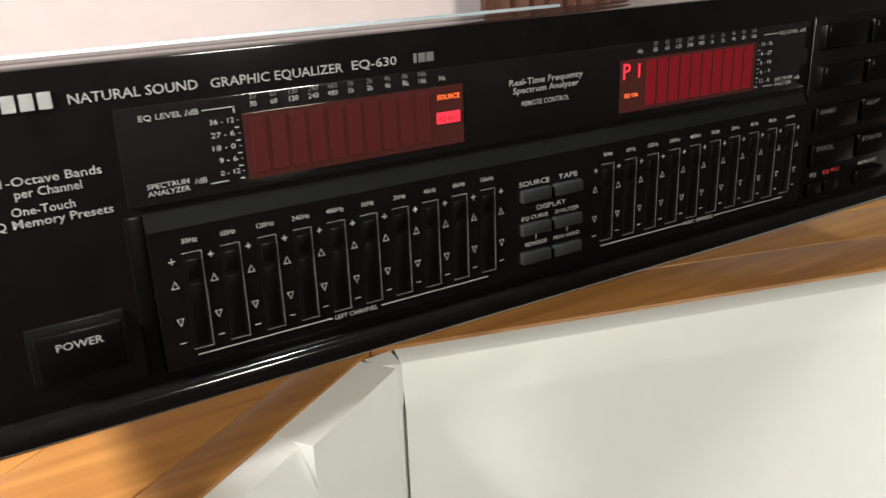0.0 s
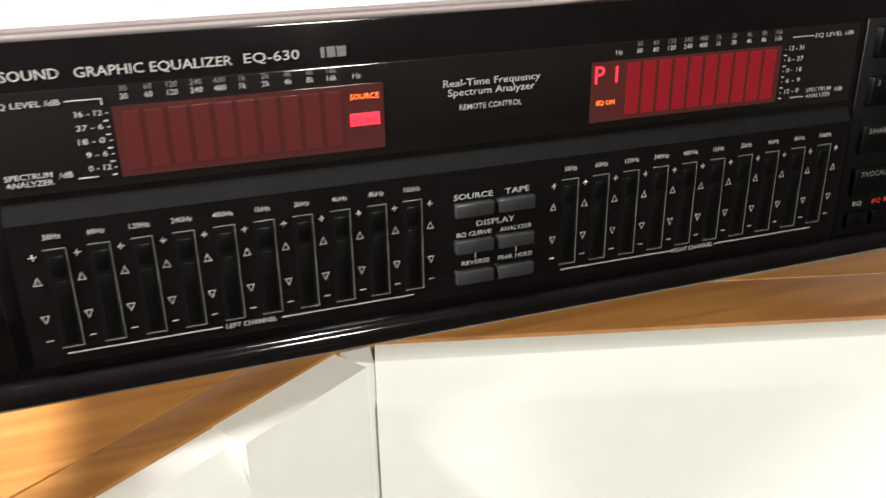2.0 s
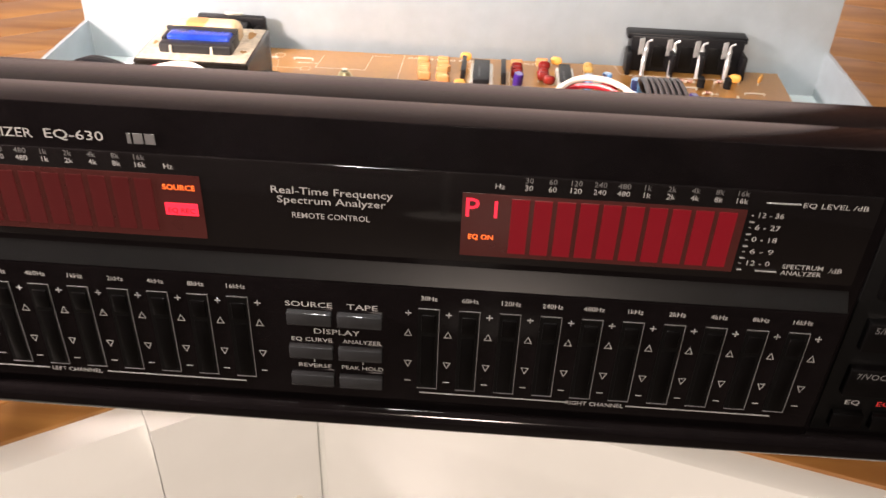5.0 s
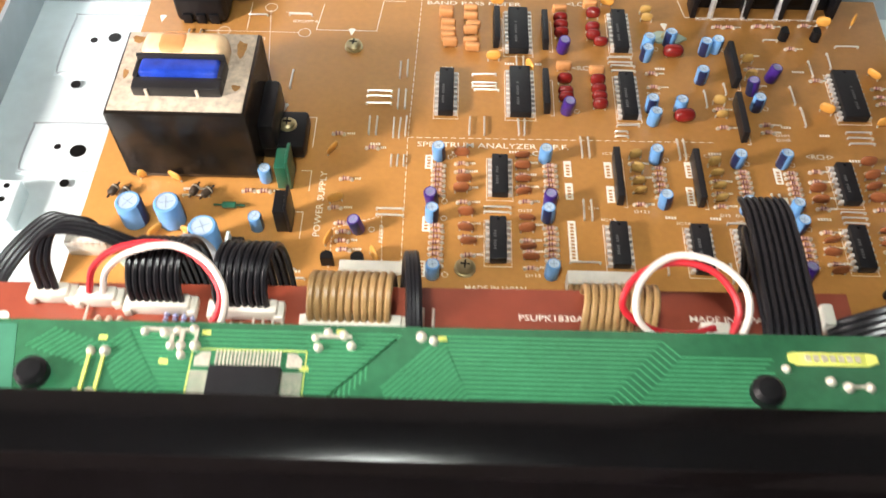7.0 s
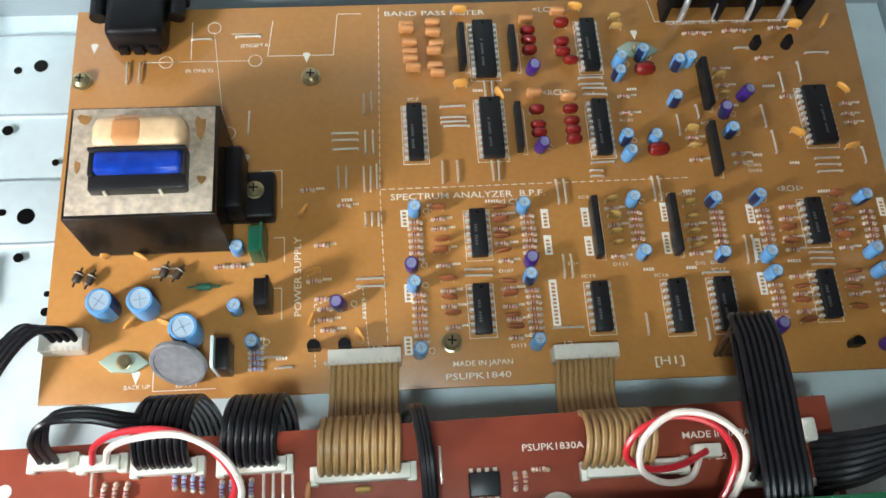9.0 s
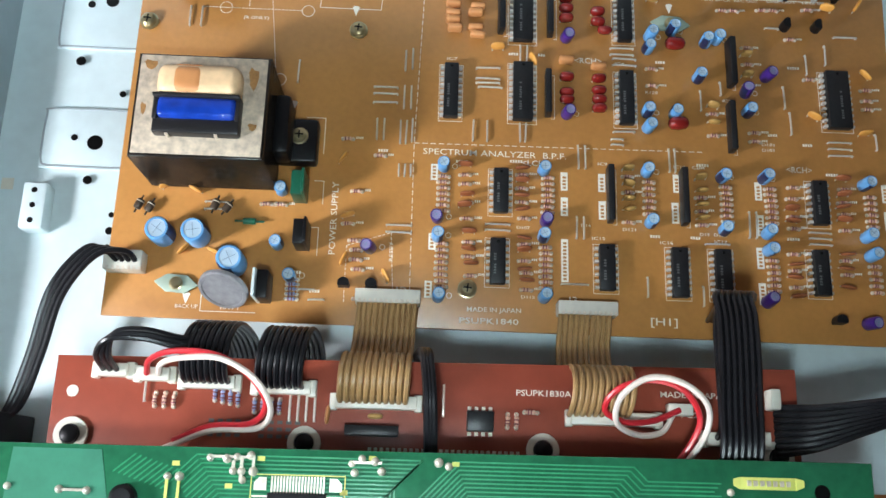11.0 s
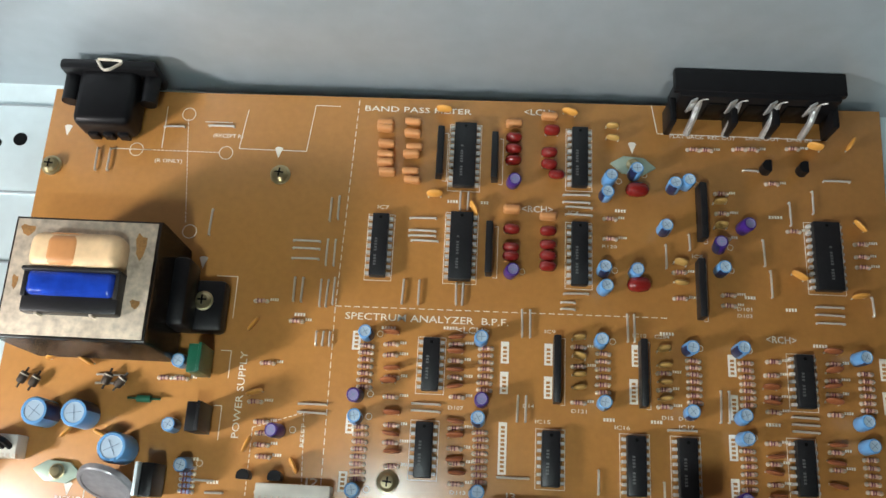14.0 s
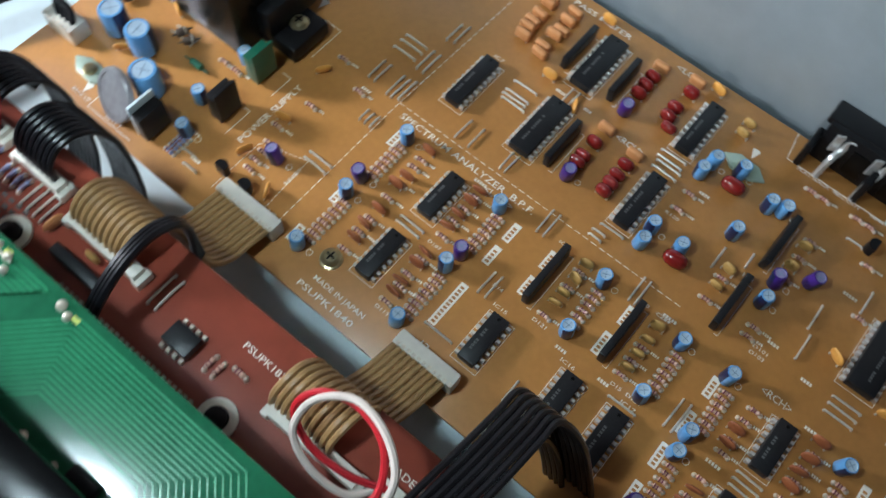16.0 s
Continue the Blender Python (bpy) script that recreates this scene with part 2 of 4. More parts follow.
def part(name, me, mat, parent, label="", at=(0, 0, 0), rx=0, ry=0, rz=0, scale=None):
    """One mesh object under a thing or under a part."""
    if not me.materials:
        me.materials.append(mat)
    elif me.materials[0] is not mat:
        me = me.copy()
        me.materials.clear()
        me.materials.append(mat)
    ob = new(name, me)
    ob.parent = parent
    ob.matrix_basis = pose(at[0] * S, at[1] * S, at[2] * S, rx, ry, rz) @ (Matrix.Diagonal((*scale, 1)) if scale else Matrix())
    if label:
        tagged(ob, label)
    if name in ("pin_row", "solder_pad", "copper_traces", "laminations", "printed_marks", "solder_bridge", "dashed_rule", "printed_outline"):
        tagged(ob, kind="stuff")
    return ob


def structure(name, me, mat, label, category):
    me.materials.append(mat)
    return tagged(new(name, me), label, category, kind="structure")


WORDS = {}


def words(text):
    """The flat mesh of a line of lettering, its width and its height."""
    if text not in WORDS:
        cu = bpy.data.curves.new("lettering", "FONT")
        cu.body, cu.size, cu.resolution_u, cu.offset = text, 1.0, 2, 0.006
        ob = new("lettering", cu)
        bpy.context.view_layer.update()
        me = bpy.data.meshes.new_from_object(ob.evaluated_get(bpy.context.evaluated_depsgraph_get()))
        bpy.data.objects.remove(ob)
        xs = [v.co.x for v in me.vertices]
        ys = [v.co.y for v in me.vertices]
        for v in me.vertices:
            v.co.x -= min(xs)
        WORDS[text] = (me, max(xs) - min(xs), max(ys))
        me.materials.clear()
    return WORDS[text]


def front_text(text, x0, x1, z, mat, parent, y=-0.35, height=None):
    """Lettering on the upright face, from x0 to x1, its baseline at z."""
    me, w, h = words(text)
    sx = (x1 - x0) / w * S
    sy = height / h * S if height else sx
    part("lettering", me, mat, parent, at=(x0, y, z), rx=90, scale=(sx, sy, 1))


def board_text(text, x0, y0, width, z, mat, parent, turn=0, height=None):
    me, w, h = words(text)
    sx = width / w * S
    sy = height / h * S if height else sx
    part("lettering", me, mat, parent, at=(x0, y0, z), rz=turn, scale=(sx, sy, 1))


# ---- room ----
structure("floor", slab([(-1500, -2200), (2200, -2200), (2200, 900), (-1500, 900)], -960, -930), FLOOR, "unseen room floor, darkened to cut reflections in the panel", "floor")
structure("ceiling", slab([(-1500, -2200), (2200, -2200), (2200, 900), (-1500, 900)], 1450, 1480), LOWBOUNCE, "unseen ceiling, darkened to cut bounce light", "ceiling")
structure("wall_north", slab([(-1500, 800), (2200, 800), (2200, 900), (-1500, 900)], -930, 1450), WALL, "white painted wall behind the worktop", "wall")
structure("wall_east", slab([(2100, -2100), (2200, -2100), (2200, 800), (2100, 800)], -930, 1450), LOWBOUNCE, "unseen side wall, darkened to cut bounce light", "wall")
structure("wall_south", slab([(-1500, -2200), (2200, -2200), (2200, -2100), (-1500, -2100)], -930, 1450), LOWBOUNCE, "unseen rear wall, darkened to cut bounce light", "wall")
bm = bmesh.new()
for r in ((-1500, -1400, -2100, 800, -930, 500), (-1500, -1400, -2100, 800, 1250, 1450), (-1500, -1400, -2100, -700, 500, 1250), (-1500, -1400, 500, 800, 500, 1250)):
    add_box(bm, *r)
structure("wall_west", done(bm, "wall", False), LOWBOUNCE, "unseen wall with a window opening, darkened to cut bounce light", "wall")
# made-up window, out of view, that admits some skylight
win = tagged(new("added_window_1"), "unseen window added in the side wall to let skylight in", "window", kind="structure")
part("window_frame", boxes([(-1470, -1430, -700, 500, 500, 540), (-1470, -1430, -700, 500, 1210, 1250), (-1470, -1430, -700, -660, 540, 1210), (-1470, -1430, 460, 500, 540, 1210)]), PAINT, win)
# made-up rod and shade for the added overhead light
lampob = thing("added_overhead_lamp", "unseen lamp on a long rod, added for light carried with the camera", "lamp", (165, -20, 435))
part("rod", turned([(4, 30), (4, 1015)], 10), PAINT, lampob, at=(0, 0, 0))
part("shade", turned([(60, 10), (58, 14), (20, 45), (4, 48)], 24), PAINT, lampob)

# invented fixture that carries the added light from the left
side_lamp = thing("added_side_lamp", "white lamp added out of view to light the unit from the left", "lamp", (-276, -60, -32))
part("base", turned([(75, 0.2), (75, 12), (12, 18)], 24), PAINT, side_lamp)
part("pole", turned([(7, 14), (7, 296)], 12), PAINT, side_lamp)
part("arm", tube([(0, 0, 292), (0, 0, 331), (14, 6, 342)], 6, 8), PAINT, side_lamp)
# invented pole and frame behind the added front fill
stand = thing("added_front_lamp", "unseen lamp on a pole, added to light the cabinet fronts", "lamp", (300, -1640, -930))
part("base", turned([(140, 0), (140, 14), (20, 22)], 28), PAINT, stand)
part("pole", turned([(11, 16), (11, 1600)], 14), PAINT, stand)
part("shade_frame", boxes([(-250, 250, 10, 20, 1580, 1592), (-250, 250, 10, 20, 1868, 1880), (-250, -238, 10, 20, 1592, 1868), (238, 250, 10, 20, 1592, 1868)]), PAINT, stand)

# ---- worktop, cabinets ----
INNER = (167, 97)
LEFT_END, RIGHT_END = (-640, -433), (1500, -266)
top_r = thing("worktop", "oiled oak worktop of glued staves at an inner corner", "worktop", (0, 0, 0))
top_l = thing("worktop", "oiled oak worktop with a warm grain", "worktop", (0, 0, 0))
CUTS = [0, 46, 92, 138, 184, 230, 276, 322, 368, 414, 460, 506, 552, 598, 640]
for a, b in zip(CUTS, CUTS[1:]):
    part("stave", slab([(167, 97 + a), (1500, -266 + a), (1500, -266.25 + b), (167, 96.75 + b)], -62, -32, 0.5 if a else 1.5), OAK, top_r)
CUTS[1] = 26
for a, b in zip(CUTS, CUTS[1:]):
    part("stave", slab([(166.6, 97 + a), (166.6, 96.75 + b), (-640, -433.25 + b), (-640, -433 + a)], -62, -32.2, 0.5 if a else 1.5), OAKLEFT, top_l)


def door_mesh(p0, p1, n):
    """A door from p0 to p1 whose upper front edge is chamfered."""
    bm = bmesh.new()
    ends = []
    for p in (p0, p1):
        ends.append([bm.verts.new(((p + n * o).x * S, (p + n * o).y * S, z * S)) for o, z in ((-1, -780), (-1, 6), (9, 6), (12, 4.5), (18.5, -13), (19.5, -17), (19, -780))])
    k = len(ends[0])
    for i in range(k):
        bm.faces.new((ends[0][i], ends[0][(i + 1) % k], ends[1][(i + 1) % k], ends[1][i]))
    bm.faces.new(ends[0])
    bm.faces.new(ends[1][::-1])
    bmesh.ops.recalc_face_normals(bm, faces=bm.faces)
    return done(bm, "door")


def cabinet(label, a, b, length, start):
    """A white base cabinet whose front stands a little before the worktop's edge."""
    d = (Vector(b) - Vector(a)).normalized()
    n = Vector((d.y, -d.x))
    if n.y > 0:
        n = -n
    c = thing("base_cabinet", label, "cabinet", (a[0], a[1], -40))
    p0, p1 = Vector((0, 0)) + d * start, d * (start + length)
    part("carcass", slab([tuple(p0 - n * 2), tuple(p1 - n * 2), tuple(p1 - n * 330), tuple(p0 - n * 330)], -880, -24), PAINT, c)
    part("door", door_mesh(p0 + d * 2, p1, n), PAINT, c, "smooth white lacquered door with a chamfered top edge")
    return c


cabinet("white lacquered base cabinet under the oak worktop", INNER, RIGHT_END, 600, 9)
cabinet("white lacquered corner cabinet under the oak worktop", INNER, LEFT_END, 520, 75)
filler = thing("filler_panel", "plain white filler panel in the inner corner", "panel", (0, 0, 0))
fd = (Vector(LEFT_END) - Vector(INNER)).normalized()
fn = Vector((-fd.y, fd.x))
fi = Vector(INNER)
part("panel", slab([tuple(fi + fd * a + fn * b) for a, b in ((9.5, 18.5), (76.7, 18.5), (76.7, -1), (9.5, -1))], -900, -33.6), PAINT, filler)
part("door_buffer", box(-3.5, 3.5, -3, 3, -9, 9, 2.5, 3), WHITE, filler, "small white plastic buffer", at=(158, 71, -112))
part("post", slab([tuple(fi + Vector(o)) for o in ((-6, -5), (-3, -14), (6, -19), (8, -4))], -900, -33.4), PAINT, filler)
cloth = thing("curtain", "dark brown folded curtain hanging behind the worktop", "curtain", (640, 700, 0))
bm = bmesh.new()
rows = []
for z in (-30, 1300):
    rows.append([bm.verts.new(((k * 4) * S, (18 * math.sin(k * 0.9) + 6 * math.sin(k * 2.3)) * S, z * S)) for k in range(60)])
for k in range(59):
    bm.faces.new((rows[0][k], rows[0][k + 1], rows[1][k + 1], rows[1][k]))
part("cloth", done(bm, "cloth"), CURTAIN, cloth)

# ---- equalizer: cabinet and face ----
PX0, PX1 = -23, 412
eq = thing("graphic_equalizer", "black hi-fi graphic equalizer with its lid taken off", "equalizer", (194.5, 140, -32))
eq.matrix_world = Matrix()
part("faceplate", box(PX0, PX1, 1.5, 14, 25, 122.5, 0.6), BLACK, eq, "glossy black front plate")
part("top_plate", box(PX0, PX1, 13, 28, 118, 122.3, 0.8), TOPBLACK, eq, "black painted top flange")
part("bottom_lip", box(PX0, PX1, -4, 14, 22, 30, 3.0, 4), BLACK, eq, "rounded glossy lower edge")
# raised control field with its sloping upper edge
bm = bmesh.new()
prof = [(1.6, 76), (-1.9, 76), (-2.0, 75.5), (-2.0, 34), (1.6, 33)]
ra = [bm.verts.new((57 * S, y * S, z * S)) for y, z in prof]
rb = [bm.verts.new((331 * S, y * S, z * S)) for y, z in prof]
for k in range(4):
    bm.faces.new((ra[k], rb[k], rb[k + 1], ra[k + 1]))
bm.faces.new(ra[::-1])
bm.faces.new(rb)
bmesh.ops.recalc_face_normals(bm, faces=bm.faces)
part("control_field", done(bm, "field"), BLACK, eq, "raised black field that holds the sliders")
bm = bmesh.new()
sa = [bm.verts.new((57 * S, y * S, z * S)) for y, z in ((1.5, 81), (-1.95, 76.2), (1.5, 76.1))]
sb = [bm.verts.new((331 * S, y * S, z * S)) for y, z in ((1.5, 81), (-1.95, 76.2), (1.5, 76.1))]
for k in range(3):
    bm.faces.new((sa[k], sa[(k + 1) % 3], sb[(k + 1) % 3], sb[k]))
bm.faces.new(sa[::-1])
bm.faces.new(sb)
bmesh.ops.recalc_face_normals(bm, faces=bm.faces)
SATIN = material("satin_black", (0.005, 0.005, 0.005), 0.22, spec=0.14)
part("sloping_strip", done(bm, "strip"), SATIN, eq, "satin sloping strip above the sliders")
part("field_edge", box(52, 57, 0.4, 2, 33, 81, 0.8), KEY, eq)
part("display_glass", box(54, 331, 0.9, 2.2, 83, 110, 0.3), GLOSS, eq, "smoked glossy display strip")

def display(x0, x1, label):
    d = part("display", box(x0, x1, 0.7, 1.5, 85.5, 104.5), DISPLAY, eq, label)
    return d


d1 = display(88, 161, "dark red display window with lit words")
d2 = display(228, 299, "dark red display window with lit red bars")
for k in range(10):
    part("display_bar", box(0, 4.4, 0.45, 0.8, 87.5, 103), BARDIM, d1, at=(90 + 6.0 * k, 0, 0))
    part("display_bar", box(0, 4.5, 0.45, 0.8, 87, 103.5), BAR, d2, at=(240.5 + 5.75 * k, 0, 0))
front_text("SOURCE", 151.2, 159.6, 100.3, LEDORANGE, d1, 0.4)
part("lit_field", box(151, 159.6, 0.45, 0.8, 92.6, 96.2), LEDRED, d1, "red lit field")
front_text("EQ REC", 151.8, 158.8, 93.4, DISPLAY, d1, 0.35)
front_text("P", 229, 232.4, 97.8, LEDRED, d2, 0.4, 5.5)
front_text("I", 236.2, 237.0, 97.8, LEDRED, d2, 0.4, 5.0)
front_text("EQ ON", 230, 236.4, 91.0, LEDORANGE, d2, 0.4)

BANDS = ("30", "60", "120", "240", "480", "1k", "2k", "4k", "8k", "16k")
def mid_text(t, xm, z, h, mat=INK, y=-0.35, parent=None):
    me, w, hh = words(t)
    wid = w * h / hh if hh else w * h
    front_text(t, xm - wid / 2, xm + wid / 2, z, mat, parent or eq, y)


for k, b in enumerate(BANDS):
    # the dim upper row paints the labels' reflection in the glass
    for y, z, mt in ((0.6, 106.3, INK), (0.65, 108.4, INKDIM)):
        mid_text(b, 91.5 + 6.1 * k, z, 1.5, mt, y)
        mid_text(b, 244.4 + 5.85 * k, z, 1.5, mt, y)
mid_text("Hz", 153.5, 106.3, 1.5, INK, 0.6)
mid_text("Hz", 237.2, 106.3, 1.5, INK, 0.6)
for k, (a, b) in enumerate((("36", "12"), ("27", "6"), ("18", "0"), ("9", "6"), ("0", "12"))):
    z = 102.6 - 3.65 * k
    front_text(a + " - " + b + " -", 78.6 if k < 3 else 80, 87, z, INK, eq, 0.6, 1.5)
    front_text("- " + b + " - " + a, 300.2, 308.2, z, INK, eq, 0.6, 1.5)
for row in [(85.6, 86.8, 0.6, 0.8, 100.9 - 3.65 * k, 101.2 - 3.65 * k) for k in range(5)] + [(300.2, 301.4, 0.6, 0.8, 100.9 - 3.65 * k, 101.2 - 3.65 * k) for k in range(5)]:
    part("tick_mark", boxes([row]), INK, eq)
front_text("EQ LEVEL /dB", 60, 76, 106.2, INK, eq, 0.6, 1.5)
front_text("SPECTRUM", 59.5, 71, 87.6, INK, eq, 0.6, 1.5)
front_text("ANALYZER", 59.5, 71, 85.6, INK, eq, 0.6, 1.5)
front_text("/dB", 72.5, 76, 87.0, INK, eq, 0.6, 1.6)
front_text("EQ LEVEL /dB", 312, 328, 106.2, INK, eq, 0.6, 1.4)
front_text("SPECTRUM", 311.5, 322, 87.6, INK, eq, 0.6, 1.4)
front_text("ANALYZER", 311.5, 322, 85.6, INK, eq, 0.6, 1.4)
front_text("/dB", 323.5, 327, 87.0, INK, eq, 0.6, 1.5)
for row in [(77, 86, 0.6, 0.8, 106.8, 107.05), (85.7, 86, 0.6, 0.8, 105.2, 107), (303, 311.5, 0.6, 0.8, 106.8, 107.05), (77, 82, 0.6, 0.8, 86.2, 86.45), (305, 310.5, 0.6, 0.8, 86.2, 86.45)]:
    part("rule_line", boxes([row]), INK, eq)

front_text("NATURAL SOUND", 44, 77, 112.8, INK, eq, 1.35, 2.6)
front_text("GRAPHIC EQUALIZER", 80.5, 120, 112.6, INK, eq, 1.35, 2.6)
front_text("EQ-630", 123, 138, 112.8, INK, eq, 1.35, 2.6)
part("maker_badge", boxes([(16 + 4.2 * k, 19.2 + 4.2 * k, 1.2, 1.5, 112.4, 116.6) for k in range(6)]), INK, eq, "plain light bars of a badge")
part("series_badge", boxes([(144, 145, 1.2, 1.5, 112.6, 115.4), (145.6, 148, 1.2, 1.5, 112.6, 115.4), (148.5, 151, 1.2, 1.5, 112.6, 115.4)]), INKDIM, eq, "small grey badge")
front_text("1-Octave Bands", 24.6, 49, 94.2, INK, eq, 1.35, 2.3)
mid_text("per Channel", 35.5, 91.0, 2.3, INK, 1.35)
mid_text("One-Touch", 33.5, 86.4, 2.3, INK, 1.35)
front_text("EQ Memory Presets", 19.6, 50.2, 83.2, INK, eq, 1.35, 2.3)
front_text("Real-Time Frequency", 179.2, 210.4, 101.2, INK, eq, 0.6, 2.1)
front_text("Spectrum Analyzer", 180.6, 208.6, 98.4, INK, eq, 0.6, 2.1)
front_text("REMOTE CONTROL", 184.2, 204.4, 94.0, INK, eq, 0.6, 1.7)

pw = part("power_button", box(24, 46.5, -2.5, 3, 40, 54, 0.8), KEY, eq, "wide black push button")
front_text("POWER", 29.2, 41.2, 49.0, INK, pw, -2.7, 2.2)
part("button_frame", box(22.5, 48, 0.9, 2, 38.5, 55.5, 0.3), SLOT, eq)

# ---- sliders ----
def triangle(up):
    bm = bmesh.new()
    s = 1 if up else -1
    o = [(-1.15, -1.2 * s), (1.15, -1.2 * s), (0, 1.3 * s)]
    i = [(-0.78, -0.95 * s), (0.78, -0.95 * s), (0, 0.8 * s)]
    vo = [bm.verts.new((x * S, 0, z * S)) for x, z in o]
    vi = [bm.verts.new((x * S, 0, z * S)) for x, z in i]
    for k in range(3):
        bm.faces.new((vo[k], vo[(k + 1) % 3], vi[(k + 1) % 3], vi[k]))
    return done(bm, "triangle", False)


UP, DOWN = triangle(True), triangle(False)
PLUS = boxes([(-0.9, 0.9, -0.05, 0.05, -0.13, 0.13), (-0.13, 0.13, -0.05, 0.05, -0.9, 0.9)])
MINUS = boxes([(-0.9, 0.9, -0.05, 0.05, -0.13, 0.13)])
SLOTMESH = box(-2.9, 2.9, -0.2, 0.2, 0, 29.5)
OUTLINE = boxes([(2.75, 2.95, -0.1, 0.1, 0, 29.5), (-2.9, 2.9, -0.1, 0.1, 0, 0.2), (-2.9, 2.9, -0.1, 0.1, 29.4, 29.6)])
WELL = box(-1.9, 1.9, -0.25, 0.3, 1, 20, 0.15)
KNOB = box(-2.0, 2.0, -0.8, 0.3, 21.5, 27.5, 0.35)
for x0, name in ((67.9, "LEFT CHANNEL"), (220.6, "RIGHT CHANNEL")):
    for k in range(10):
        x = x0 + 11.1 * k
        sl = part("slider", SLOTMESH, SLOT, eq, "black touch slider with a thin outline", at=(x, -2.05, 39.3))
        part("outline", OUTLINE, INKDIM, sl, at=(0, -0.25, 0))
        part("well", WELL, KEY, sl, at=(0, -0.1, 0))
        part("knob", KNOB, KEY, sl, at=(0, 0.1, 0))
        mid_text(BANDS[k] + "Hz", x, 71.6, 1.5, INK, -2.15)
    for k in range(11):
        x = x0 - 5.6 + 11.1 * k
        part("plus_mark", PLUS, INK, eq, at=(x, -2.15, 67))
        part("arrow_mark", UP, INK, eq, at=(x, -2.15, 60))
        part("arrow_mark", DOWN, INK, eq, at=(x, -2.15, 48.5))
        part("minus_mark", MINUS, INK, eq, at=(x, -2.15, 42))
    mid_text(name, x0 + 49, 36.6, 1.5, INK, -2.15)
    part("rule_line", boxes([(x0 - 2, x0 + 40.5, -2.15, -2.0, 37.2, 37.5), (x0 + 58, x0 + 99.5, -2.15, -2.0, 37.2, 37.5)]), INK, eq)

# ---- keys ----
SMALLKEY = box(-6.3, 6.3, -1.6, 1.0, -2.2, 2.2, 0.5)
for z in (63.4, 51.2, 40.6):
    for x in (187.6, 201.6):
        part("push_key", SMALLKEY, CHROMEKEY, eq, "narrow satin push key", at=(x, -2.3, z))
front_text("SOURCE", 181, 194, 66.8, INK, eq, -2.15, 1.8)
front_text("TAPE", 198, 206.5, 66.8, INK, eq, -2.15, 1.8)
front_text("DISPLAY", 188.5, 201.5, 57.4, INK, eq, -2.15, 1.8)
front_text("EQ CURVE", 182, 193.5, 54.4, INK, eq, -2.15, 1.4)
front_text("ANALYZER", 196.5, 207.5, 54.4, INK, eq, -2.15, 1.4)
front_text("REVERSE", 183.5, 193, 44.6, INK, eq, -2.15, 1.4)
front_text("PEAK HOLD", 196, 208, 44.6, INK, eq, -2.15, 1.4)
for row in [(188, 188.3, -2.2, -2.0, 46.6, 48.4), (202, 202.3, -2.2, -2.0, 46.6, 48.4)]:
    part("tick_mark", boxes([row]), INK, eq)
PRESET = box(0, 28.5, -2.2, 3, 0, 10.2, 0.7)
NAMES = (("1", "2"), ("3", "4"), ("5/HARD", "6/SOFT"), ("7/VOCAL", "8/THEATER"))
part("key_field", box(334, 404, 0.6, 2, 31, 111, 0.4), SLOT, eq)
for r, z in enumerate((98, 80.8, 63.2, 46.8)):
    for c, x in enumerate((338, 370)):
        kb = part("preset_key", PRESET, KEY, eq, "broad black preset key", at=(x, 0, z))
        t = NAMES[r][c]
        me, w, h = words(t)
        part("lettering", me, INKDIM, kb, at=(1.8, -2.4, 7.2), rx=90, scale=(2.0 / h * S, 2.0 / h * S, 1))
front_text("EQ", 341, 345.2, 41.8, INK, eq, 0.3, 1.7)
front_text("EQ REC", 350, 361.5, 41.8, REDINK, eq, 0.3, 1.7)
front_text("MEMORY", 375, 389, 41.8, INK, eq, 0.3, 1.7)
for x in (338, 349.5, 372):
    part("push_key", box(0, 9 if x < 372 else 20, -1.8, 1, 34, 39.5, 0.5), KEY, eq, at=(x, 0, 0))

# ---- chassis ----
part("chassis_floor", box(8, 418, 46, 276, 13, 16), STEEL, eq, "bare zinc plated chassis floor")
part("side_rail", slab([(8, 14), (6, 14), (6, 276), (8, 276)], 13, 37), SHADESTEEL, eq, "folded steel side rail")
part("side_rail", slab([(418, 14), (420, 14), (420, 276), (418, 276)], 13, 42), SHADESTEEL, eq, "folded steel side rail")
part("back_plate", box(6, 420, 276, 278, 13, 97, 0.4), SHADESTEEL, eq, "upright steel back plate")
part("front_bracket", box(1.5, 408, 14.2, 17, 26, 103), SHADESTEEL, eq)
part("pressed_pad", box(26, 66, 170, 198, 15.4, 17.4, 0.9), STEEL, eq, "shallow pressed pad in the floor")
part("pressed_pad", box(26, 66, 226, 266, 15.4, 17.4, 0.9), STEEL, eq, "shallow pressed pad in the floor")
# darker tubes paint the shade line round each pressed pad
for x0, x1, y0, y1 in ((27, 65, 171, 197), (27, 65, 227, 265)):
    part("pad_edge", tube([(x0 + 3, y0, 0), (x1 - 3, y0, 0), (x1, y0 + 3, 0), (x1, y1 - 3, 0), (x1 - 3, y1, 0), (x0 + 3, y1, 0), (x0, y1 - 3, 0), (x0, y0 + 3, 0), (x0 + 3, y0, 0)], 0.55, 6, 4), SHADESTEEL, eq, "darker outline for the shade at a pressed pad's edge", at=(0, 0, 17.2))
HOLE = turned([(2.4, 0), (2.4, 0.3)], 14)
for x, y, k in ((49, 182, 1.4), (40, 184, 0.6), (48, 250, 1.2), (39, 248, 0.7), (48, 165, 0.8), (38, 220, 0.9), (58, 205, 0.6), (60, 143, 0.7), (60, 150, 0.5), (60, 136, 0.5)):
    part("hole", HOLE, SLOT, eq, at=(x, y, 17.3), scale=(k, k, 1))
